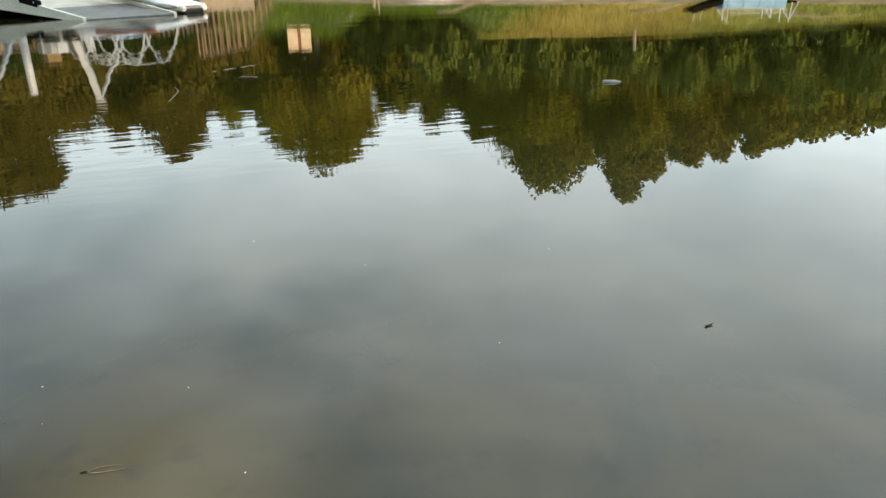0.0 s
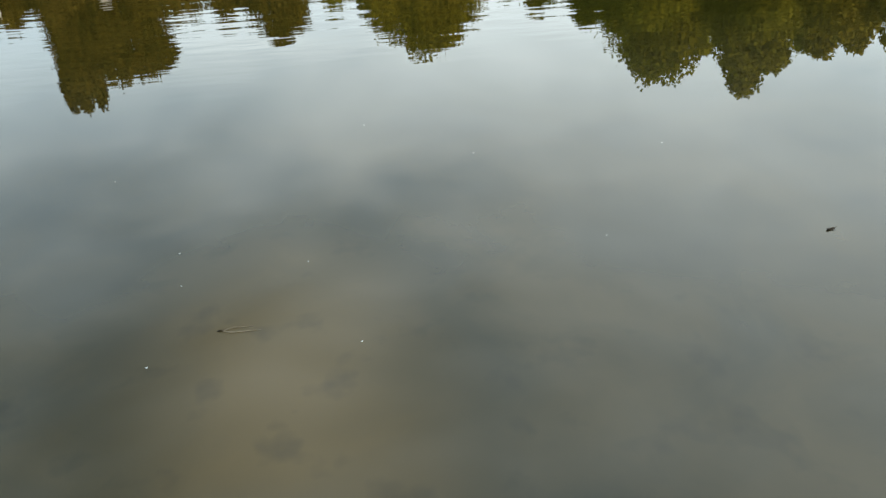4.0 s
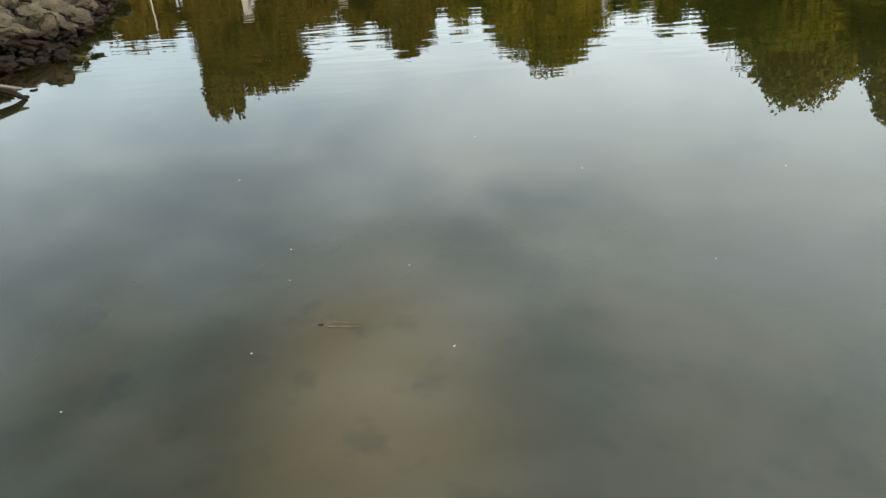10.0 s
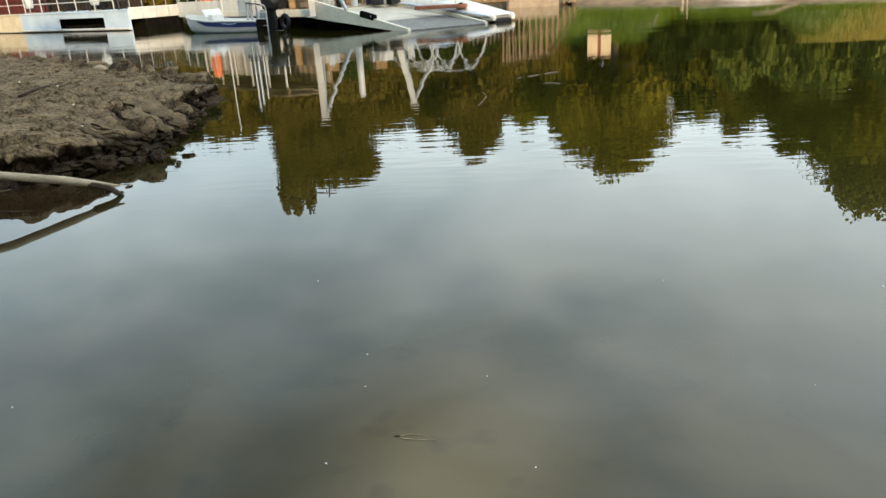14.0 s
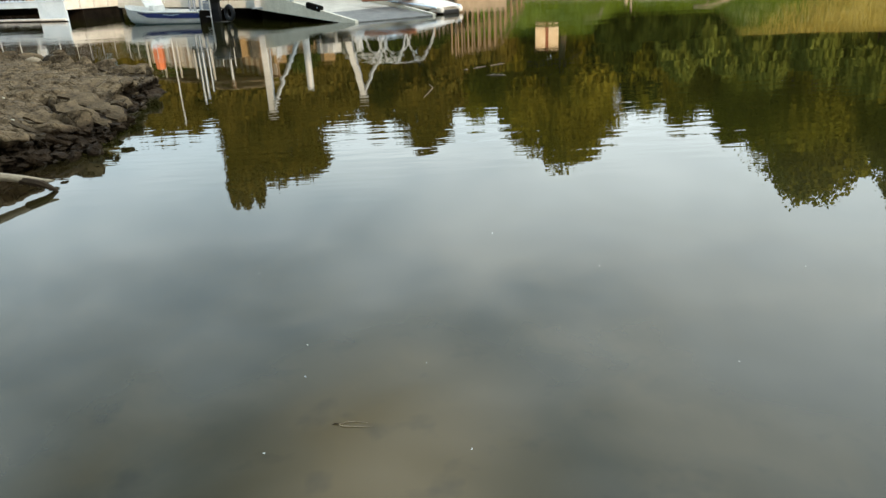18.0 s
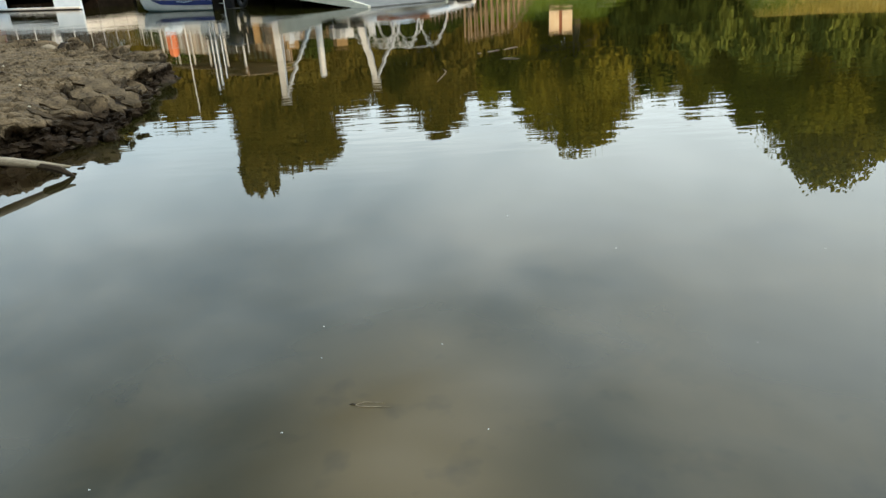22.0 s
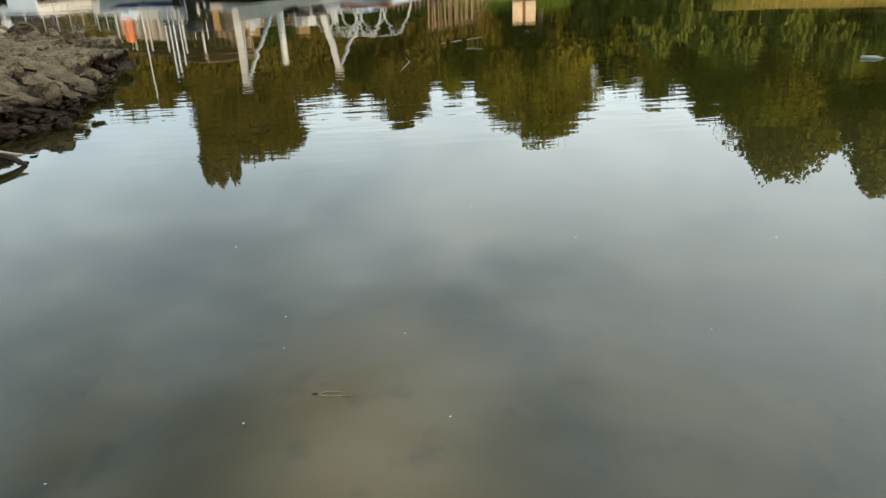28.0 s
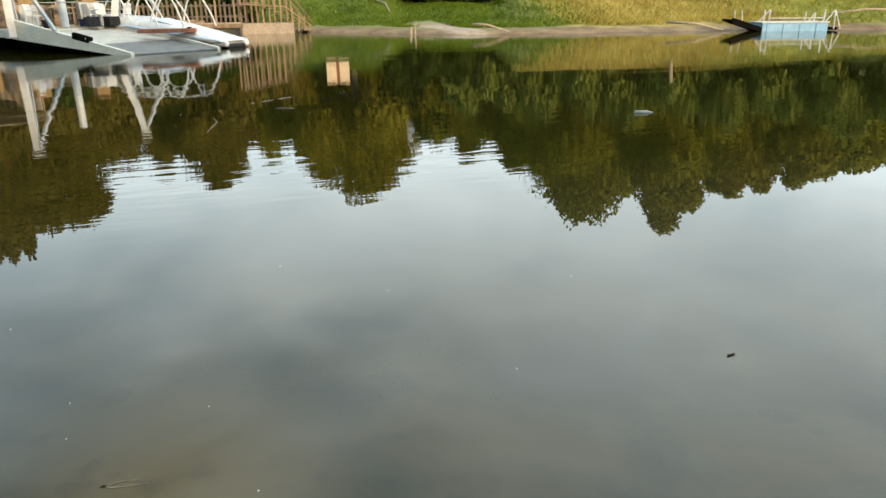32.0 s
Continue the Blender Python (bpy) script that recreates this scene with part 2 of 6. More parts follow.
for m in (M_LEAF, M_LEAF2, M_LEAF3):
    let_light_through(m, 0.22)
M_WHITE = material("white_paint", (0.44, 0.435, 0.425), (0.64, 0.635, 0.62), 2.5, 0.4, 0.01)
# white paint with the blue of shade put into its colour
M_PALE = material("shade_blue_white_paint", (0.42, 0.52, 0.64), (0.58, 0.68, 0.8), 1.6, 0.4, 0.01)
M_CREAM = material("cream_paint", (0.55, 0.49, 0.38), (0.74, 0.68, 0.55), 1.6, 0.55, 0.004)
M_CREAM2 = material("fresh_cream_paint", (0.55, 0.45, 0.31), (0.74, 0.65, 0.48), 1.6, 0.5, 0.02)
M_CREAM3 = material("bright_cream_paint", (0.56, 0.53, 0.47), (0.72, 0.69, 0.62), 1.4, 0.5, 0.01)
M_SNOW = material("fresh_white_paint", (0.6, 0.58, 0.54), (0.77, 0.75, 0.71), 2.0, 0.45, 0.01)
M_RAMP = material("worn_ramp_paint", (0.4, 0.345, 0.28), (0.57, 0.51, 0.43), 1.8, 0.65, 0.02)
M_DECK = material("deck_boards", (0.22, 0.16, 0.1), (0.45, 0.35, 0.24), 2.0, 0.75, 0.03)
M_GREY = material("grey_tread_plate", (0.085, 0.08, 0.075), (0.17, 0.155, 0.14), 2.5, 0.6, 0.03)
M_BLACK = material("black_plastic", (0.007, 0.007, 0.008), (0.022, 0.022, 0.024), 4, 0.4, 0.01, shine=0.2)
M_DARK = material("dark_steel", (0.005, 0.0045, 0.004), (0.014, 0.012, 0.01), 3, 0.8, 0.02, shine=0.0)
M_TEAL = material("teal_bottom_paint", (0.16, 0.27, 0.28), (0.28, 0.38, 0.38), 2, 0.5)
M_BLUE = material("navy_stripe", (0.01, 0.017, 0.09), (0.018, 0.03, 0.15), 2, 0.3)
M_SKYBLUE = material("sky_blue_paint", (0.13, 0.3, 0.46), (0.24, 0.42, 0.57), 2, 0.5, 0.02)
M_STEEL = material("galvanised_steel", (0.2, 0.235, 0.29), (0.36, 0.4, 0.46), 5, 0.4, metal=0.5)
M_STEELGREY = material("worn_grey_paint", (0.3, 0.3, 0.29), (0.46, 0.455, 0.44), 3, 0.55, 0.01)
M_RUST = material("rusty_red", (0.2, 0.06, 0.03), (0.38, 0.15, 0.08), 3, 0.8, 0.04)
M_ORANGE = material("orange_fabric", (0.6, 0.14, 0.05), (0.8, 0.26, 0.11), 3, 0.8, 0.03)
M_RED = material("dark_red_paint", (0.06, 0.01, 0.008), (0.13, 0.022, 0.016), 2, 0.5)
M_WALL = material("cream_wall", (0.66, 0.46, 0.28), (0.82, 0.66, 0.46), 1.5, 0.85, 0.02)
M_ROOF = material("roof_sheet", (0.16, 0.09, 0.06), (0.3, 0.18, 0.12), 2, 0.7, 0.03)
M_CONC = material("concrete", (0.22, 0.165, 0.115), (0.36, 0.28, 0.2), 2, 0.85, 0.05)
M_STRAW = material("dry_grass", (0.29, 0.225, 0.045), (0.5, 0.4, 0.108), 0.6, 0.8, per="island", spread=0.12, shine=0.1)
M_GRASS = material("green_grass", (0.06, 0.1, 0.006), (0.15, 0.2, 0.016), 0.4, 0.75, per="island", spread=0.14, shine=0.1)
M_OLIVE = material("olive_grass", (0.15, 0.16, 0.018), (0.32, 0.3, 0.05), 0.5, 0.78, per="island", spread=0.14, shine=0.1)
M_DULL = material("dull_plastic", (0.24, 0.23, 0.18), (0.34, 0.35, 0.29), 9, 0.5, 0.01)
M_YELLOW = material("orange_yellow_plastic", (0.2, 0.12, 0.04), (0.31, 0.19, 0.07), 4, 0.6, 0.02)
M_TAN = material("tan_stone", (0.22, 0.155, 0.09), (0.38, 0.29, 0.19), 6, 0.8, 0.03)
for m in (M_GRASS, M_STRAW, M_OLIVE):
    let_light_through(m, 0.3)
M_FOAM = material("foam", (0.6, 0.6, 0.58), (0.8, 0.8, 0.78), 20, 0.6)


def water_material():
    m = bpy.data.materials.new("river_water")
    m.use_nodes = True
    n, l = m.node_tree.nodes, m.node_tree.links
    n.clear()
    out = n.new("ShaderNodeOutputMaterial")
    co = n.new("ShaderNodeTexCoord")
    # ripples: fine ones in drifting patches over a slow swell
    mp = n.new("ShaderNodeMapping")
    mp.inputs["Rotation"].default_value = (0, 0, 0.16)
    mp.inputs["Scale"].default_value = (0.5, 1.75, 1)
    r1, r2, pa = n.new("ShaderNodeTexNoise"), n.new("ShaderNodeTexNoise"), n.new("ShaderNodeTexNoise")
    r1.inputs["Scale"].default_value, r1.inputs["Detail"].default_value = 2.6, 2
    r2.inputs["Scale"].default_value, r2.inputs["Detail"].default_value = 0.35, 1
    pa.inputs["Scale"].default_value, pa.inputs["Detail"].default_value = 0.16, 2
    for t in (r1, r2, pa):
        l.new(mp.outputs[0], t.inputs["Vector"])
    l.new(co.outputs["Object"], mp.inputs[0])
    # a breath of wind ruffles the water off the mud point
    sep = n.new("ShaderNodeSeparateXYZ")
    l.new(co.outputs["Object"], sep.inputs[0])
    rise, fall = n.new("ShaderNodeMapRange"), n.new("ShaderNodeMapRange")
    for mr, lo, hi, a, b in ((rise, 5.0, 7.0, 0.06, 1.0), (fall, 8.6, 10.8, 1.0, 0.08)):
        mr.inputs[1].default_value, mr.inputs[2].default_value = lo, hi
        mr.inputs[3].default_value, mr.inputs[4].default_value = a, b
        l.new(sep.outputs["Y"], mr.inputs[0])
    patch = n.new("ShaderNodeMapRange")
    patch.inputs[1].default_value, patch.inputs[2].default_value = 0.35, 0.6
    patch.inputs[3].default_value, patch.inputs[4].default_value = 0.32, 0.9
    l.new(pa.outputs["Fac"], patch.inputs[0])

    def times(x, y):
        m1 = n.new("ShaderNodeMath")
        m1.operation = "MULTIPLY"
        l.new(x, m1.inputs[0])
        l.new(y, m1.inputs[1])
        return m1.outputs[0]

    def plus(x, k, y):
        m1 = n.new("ShaderNodeMath")
        m1.operation = "MULTIPLY_ADD"
        m1.inputs[1].default_value = k
        l.new(x, m1.inputs[0])
        l.new(y, m1.inputs[2])
        return m1.outputs[0]

    r3 = n.new("ShaderNodeTexNoise")
    r3.inputs["Scale"].default_value, r3.inputs["Detail"].default_value = 16.0, 1
    fine = n.new("ShaderNodeMapping")
    fine.inputs["Rotation"].default_value, fine.inputs["Scale"].default_value = (0, 0, 0.1), (0.22, 1, 1)
    l.new(co.outputs["Object"], fine.inputs[0])
    l.new(fine.outputs[0], r3.inputs["Vector"])
    ruffle = times(times(r1.outputs["Fac"], patch.outputs[0]), times(rise.outputs[0], fall.outputs[0]))
    out_there = n.new("ShaderNodeMapRange")
    out_there.inputs[1].default_value, out_there.inputs[2].default_value = 9.0, 44.0
    out_there.inputs[3].default_value, out_there.inputs[4].default_value = 0.0, 2.6
    l.new(sep.outputs["Y"], out_there.inputs[0])
    height = plus(times(r3.outputs["Fac"], out_there.outputs[0]), 0.15, plus(r2.outputs["Fac"], 1.3, ruffle))
    bump = n.new("ShaderNodeBump")
    bump.inputs["Strength"].default_value, bump.inputs["Distance"].default_value = 1.0, 0.0045
    l.new(height, bump.inputs["Height"])
    fres = n.new("ShaderNodeFresnel")
    fres.inputs["IOR"].default_value = 1.37
    gloss = n.new("ShaderNodeBsdfGlossy")
    gloss.inputs["Color"].default_value, gloss.inputs["Roughness"].default_value = (1, 1, 1, 1), 0.0
    # body colour of the murky water: bed seen through the shallows put into it, darker outward for light lost in the
    # deep
    mottle = n.new("ShaderNodeTexNoise")
    mottle.inputs["Scale"].default_value, mottle.inputs["Detail"].default_value, mottle.inputs["Distortion"].default_value = 1.5, 4, 0.4
    l.new(co.outputs["Object"], mottle.inputs["Vector"])
    mottle_tones = n.new("ShaderNodeValToRGB")
    mottle_tones.color_ramp.elements[0].color, mottle_tones.color_ramp.elements[1].color = (0.022, 0.021, 0.0105, 1), (0.046, 0.036, 0.0155, 1)
    mottle_tones.color_ramp.elements[0].position, mottle_tones.color_ramp.elements[1].position = 0.36, 0.66
    l.new(mottle.outputs["Fac"], mottle_tones.inputs[0])

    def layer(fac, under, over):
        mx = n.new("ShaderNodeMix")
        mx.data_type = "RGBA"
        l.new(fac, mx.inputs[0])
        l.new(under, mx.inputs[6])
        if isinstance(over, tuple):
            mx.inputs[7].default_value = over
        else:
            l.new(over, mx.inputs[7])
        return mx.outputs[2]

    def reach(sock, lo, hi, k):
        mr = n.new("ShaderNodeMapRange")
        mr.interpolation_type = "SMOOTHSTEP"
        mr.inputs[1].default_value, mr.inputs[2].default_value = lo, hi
        l.new(plus(mottle.outputs["Fac"], k, sock), mr.inputs[0])
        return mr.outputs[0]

    # a brown patch close to the shore
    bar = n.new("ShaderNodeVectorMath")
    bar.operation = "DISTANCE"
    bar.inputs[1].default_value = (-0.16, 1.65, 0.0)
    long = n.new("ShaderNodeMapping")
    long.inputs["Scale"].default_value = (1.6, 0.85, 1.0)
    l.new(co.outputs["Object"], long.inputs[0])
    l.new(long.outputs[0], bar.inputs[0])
    silty = layer(reach(bar.outputs["Value"], 1.75, 0.7, 1.2), mottle_tones.outputs[0], (0.09, 0.061, 0.022, 1))
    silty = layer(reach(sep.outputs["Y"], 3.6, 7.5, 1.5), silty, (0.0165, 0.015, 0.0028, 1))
    # brown of the mud bank's reflection, put into the colour at its foot
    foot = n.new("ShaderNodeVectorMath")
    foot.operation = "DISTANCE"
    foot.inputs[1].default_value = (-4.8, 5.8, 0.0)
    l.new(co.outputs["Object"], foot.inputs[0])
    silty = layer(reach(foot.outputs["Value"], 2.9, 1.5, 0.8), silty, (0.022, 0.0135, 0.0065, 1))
    # sunken leaves and weed show darkly through the shallows
    spot, spots, shallow = n.new("ShaderNodeTexNoise"), n.new("ShaderNodeMapRange"), n.new("ShaderNodeMapRange")
    spot.inputs["Scale"].default_value, spot.inputs["Detail"].default_value, spot.inputs["Roughness"].default_value = 4.2, 3, 0.5
    spots.inputs[1].default_value, spots.inputs[2].default_value, spots.inputs[4].default_value = 0.57, 0.72, 0.36
    shallow.inputs[1].default_value, shallow.inputs[2].default_value = 3.6, 2.6
    l.new(co.outputs["Object"], spot.inputs["Vector"])
    l.new(spot.outputs["Fac"], spots.inputs[0])
    l.new(sep.outputs["Y"], shallow.inputs[0])
    silty = layer(times(spots.outputs[0], shallow.outputs[0]), silty, (0.006, 0.0068, 0.0045, 1))
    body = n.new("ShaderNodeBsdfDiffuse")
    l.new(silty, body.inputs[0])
    top = n.new("ShaderNodeMixShader")
    l.new(bump.outputs[0], gloss.inputs["Normal"])
    l.new(bump.outputs[0], fres.inputs["Normal"])
    l.new(fres.outputs[0], top.inputs[0])
    l.new(body.outputs[0], top.inputs[1])
    l.new(gloss.outputs[0], top.inputs[2])
    l.new(top.outputs[0], out.inputs[0])
    return m


M_WATER = water_material()


# ---- mesh helpers ----
def part(name, bm, mat, parent=None, label=""):
    me = bpy.data.meshes.new(name)
    bm.to_mesh(me)
    bm.free()
    me.materials.append(mat)
    ob = new(name, me)
    if parent:
        ob.parent = parent
    if label:
        ob["label"] = label
    return ob


def thing(name, at, label, category, group="", turn=0.0):
    ob = new(name)
    ob.location, ob.rotation_euler = at, (0, 0, turn)
    ob.empty_display_size = 0.2
    return tagged(ob, label, category, group)


def box(bm, centre, size, rot=None, bevel=0.0):
    m = Matrix.Translation(centre) @ (rot.to_4x4() if rot else Matrix()) @ Matrix.Diagonal((*size, 1))
    made = bmesh.ops.create_cube(bm, size=1.0, matrix=m)["verts"]
    if bevel:
        edges = list({e for v in made for e in v.link_edges})
        bmesh.ops.bevel(bm, geom=edges, offset=bevel, segments=2, affect="EDGES", profile=0.5)
    return bm


def one_box(centre, size, rot=None, bevel=0.0):
    return box(bmesh.new(), centre, size, rot, bevel)


def rod(bm, a, b, r, r2=None, n=8):
    """A round bar from a to b."""
    a, b = Vector(a), Vector(b)
    q = (b - a).to_track_quat("Z", "Y").to_matrix().to_4x4()
    m = Matrix.Translation((a + b) / 2) @ q
    bmesh.ops.create_cone(bm, cap_ends=True, segments=n, radius1=r, radius2=r if r2 is None else r2, depth=(b - a).length, matrix=m)
    return bm


def one_rod(a, b, r, r2=None, n=8):
    return rod(bmesh.new(), a, b, r, r2, n)


def beam(a, b, w, d):
    """A square bar from a to b with softened edges."""
    a, b = Vector(a), Vector(b)
    q = (b - a).to_track_quat("Z", "Y").to_matrix()
    return box(bmesh.new(), (a + b) / 2, (w, d, (b - a).length), q, min(w, d) * 0.12)


def loft(rings, closed=True, caps=True):
    """A skin over rings of equally many points."""
    bm = bmesh.new()
    vs = [[bm.verts.new(p) for p in ring] for ring in rings]
    k = len(rings[0])
    for a, b in zip(vs, vs[1:]):
        for i in range(k if closed else k - 1):
            bm.faces.new((a[i], a[(i + 1) % k], b[(i + 1) % k], b[i]))
    if caps:
        bm.faces.new(vs[0][::-1])
        bm.faces.new(vs[-1])
    bmesh.ops.recalc_face_normals(bm, faces=bm.faces)
    return bm


def smooth(ob):
    for p in ob.data.polygons:
        p.use_smooth = True
    return ob


def tube(points, radii, n=10, seed=0, rough=0.0):
    """A bent, tapering limb along points."""
    rnd = random.Random(seed)
    pts = [Vector(p) for p in points]
    rings = []
    for i, p in enumerate(pts):
        d = (pts[min(i + 1, len(pts) - 1)] - pts[max(i - 1, 0)]).normalized()
        s = d.cross(Vector((0, 0, 1))).normalized() if abs(d.z) < 0.98 else Vector((1, 0, 0))
        u = s.cross(d)
        ring = []
        for k in range(n):
            a = 2 * math.pi * k / n
            r = radii[i] * (1 + rough * rnd.uniform(-1, 1))
            ring.append(p + (s * math.cos(a) + u * math.sin(a)) * r)
        rings.append(ring)
    return loft(rings)


# smooth value noise on numpy grids
TABLE = np.random.RandomState(5).rand(256, 256)


def vnoise(x, y):
    xi, yi = np.floor(x).astype(int), np.floor(y).astype(int)
    fx, fy = x - xi, y - yi
    fx, fy = fx * fx * (3 - 2 * fx), fy * fy * (3 - 2 * fy)
    t = lambda i, j: TABLE[i % 256, j % 256]
    return (t(xi, yi) * (1 - fx) + t(xi + 1, yi) * fx) * (1 - fy) + (t(xi, yi + 1) * (1 - fx) + t(xi + 1, yi + 1) * fx) * fy


def fbm(x, y, octaves=4):
    out, a = 0.0, 0.5
    for k in range(octaves):
        out = out + a * vnoise(x * 2 ** k + 17.3 * k, y * 2 ** k - 9.1 * k)
        a *= 0.5
    return out


def step(v, a, b):
    t = np.clip((v - a) / (b - a), 0, 1)
    return t * t * (3 - 2 * t)


# ---- the river's two shores ----
NEAR = [(-400, 230), (-80, 62), (-40, 39), (-22, 27), (-12.9, 20.5), (-10.2, 18.6), (-7.6, 15.6), (-6.0, 13.9), (-5.0, 13.0), (-4.1, 12.2), (-3.7, 10.5), (-3.3, 8.75),
        (-3.2, 7.7), (-3.35, 7.0), (-3.6, 6.62), (-3.95, 6.37), (-4.43, 6.2), (-4.9, 6.0), (-6, 5.6), (-8, 4.8), (-12, 2.5), (-14, 0), (-10, -2.2), (-5, -0.8),
        (-2, 0.3), (0, 0.6), (1.4, 0.55), (4, 0), (12, -4), (45, -24), (400, -240)]
FAR = [(-420, 300), (-60, 70), (-40, 61), (-20, 52), (2, 43.5), (7, 41.5), (10.8, 36.5), (13, 33.2), (17.5, 32), (22.5, 30.4), (26.5, 29.6), (31, 27.4), (40, 20.5), (62, 2), (420, -230)]


def shore_distance(x, y, line, along=False):
    best, run, start = np.full(x.shape, 1e9), np.zeros(x.shape), 0.0
    for (ax, ay), (bx, by) in zip(line, line[1:]):
        dx, dy = bx - ax, by - ay
        t = np.clip(((x - ax) * dx + (y - ay) * dy) / (dx * dx + dy * dy), 0, 1)
        d = np.hypot(x - ax - t * dx, y - ay - t * dy)
        run = np.where(d < best, start + t * math.hypot(dx, dy), run)
        best = np.minimum(best, d)
        start += math.hypot(dx, dy)
    return (best, run) if along else best


def in_river(x, y):
    ring = NEAR + FAR[::-1]
    inside = np.zeros(x.shape, bool)
    for (ax, ay), (bx, by) in zip(ring, ring[1:] + ring[:1]):
        if ay != by:
            inside ^= ((ay > y) != (by > y)) & (x < (bx - ax) * (y - ay) / (by - ay) + ax)
    return inside


def ground_height(x, y):
    x, y = np.asarray(x, float), np.asarray(y, float)
    near, far, wet = shore_distance(x, y, NEAR), shore_distance(x, y, FAR), in_river(x, y)
    f = far + 1.2 * (fbm(x * 0.3, y * 0.3) - 0.5)
    rise = 0.22 * step(f, 0, 1.5) + 0.1 * step(f, 1, 3) + (2.58 + 0.2 * (1 - step(x, 14.0, 20.0)) - 0.25 * step(x, 18.0, 22.0) * (1 - step(x, 26.0, 30.0)) + 0.4 * step(x, 29.0, 37.0)) * step(f, 2.0, 12.0) + 0.35 * (fbm(x * 0.25, y * 0.25) - 0.47) * step(f, 1.5, 5)
    across = x - 15.5 - 0.35 * (y - 43.5)
    hollow = (1 - step(across, 3.8, 6.2)) * (1 - step(-across, 1.8, 4.6))
    rise = rise * (1 - 0.53 * hollow * step(f, 1.0, 4.0))
    land_far = rise + 3.0 * step(far, 15, 120)
    land_near = 0.0 + 0.3 * step(near, 0.6, 2.5) + 1.6 * step(near, 8, 40) + 0.05 * (fbm(x * 0.8, y * 0.8) - 0.47)
    bed = -np.minimum(0.16 * near ** 0.8, 0.16 * far + 0.2)
    bed = np.maximum(bed, -1.6) + 0.05 * (fbm(x * 1.5, y * 1.5) - 0.47) * step(near, 0.2, 1.2)
    return np.where(wet, np.minimum(bed, -0.004), np.where(near < far, land_near, land_far))


def sheet(name, xs, ys, zs, mat, drop=None):
    """A grid as one mesh; drop: mask of vertices to leave out."""
    ny, nx = zs.shape
    verts = np.column_stack([xs.ravel(), ys.ravel(), zs.ravel()])
    idx = np.arange(nx * ny).reshape(ny, nx)
    quads = np.stack([idx[:-1, :-1], idx[:-1, 1:], idx[1:, 1:], idx[1:, :-1]], -1).reshape(-1, 4)
    if drop is not None:
        bad = drop.ravel()
        quads = quads[~bad[quads].all(1)]
        used = np.unique(quads)
        remap = np.full(nx * ny, -1)
        remap[used] = np.arange(len(used))
        verts, quads = verts[used], remap[quads]
    me = bpy.data.meshes.new(name)
    me.vertices.add(len(verts))
    me.vertices.foreach_set("co", verts.ravel())
    me.loops.add(quads.size)
    me.loops.foreach_set("vertex_index", quads.ravel().astype(np.int32))
    me.polygons.add(len(quads))
    me.polygons.foreach_set("loop_start", np.arange(0, quads.size, 4, dtype=np.int32))
    me.polygons.foreach_set("use_smooth", np.ones(len(quads), bool))
    me.update(calc_edges=True)
    me.validate()
    me.materials.append(mat)
    return new(name, me)


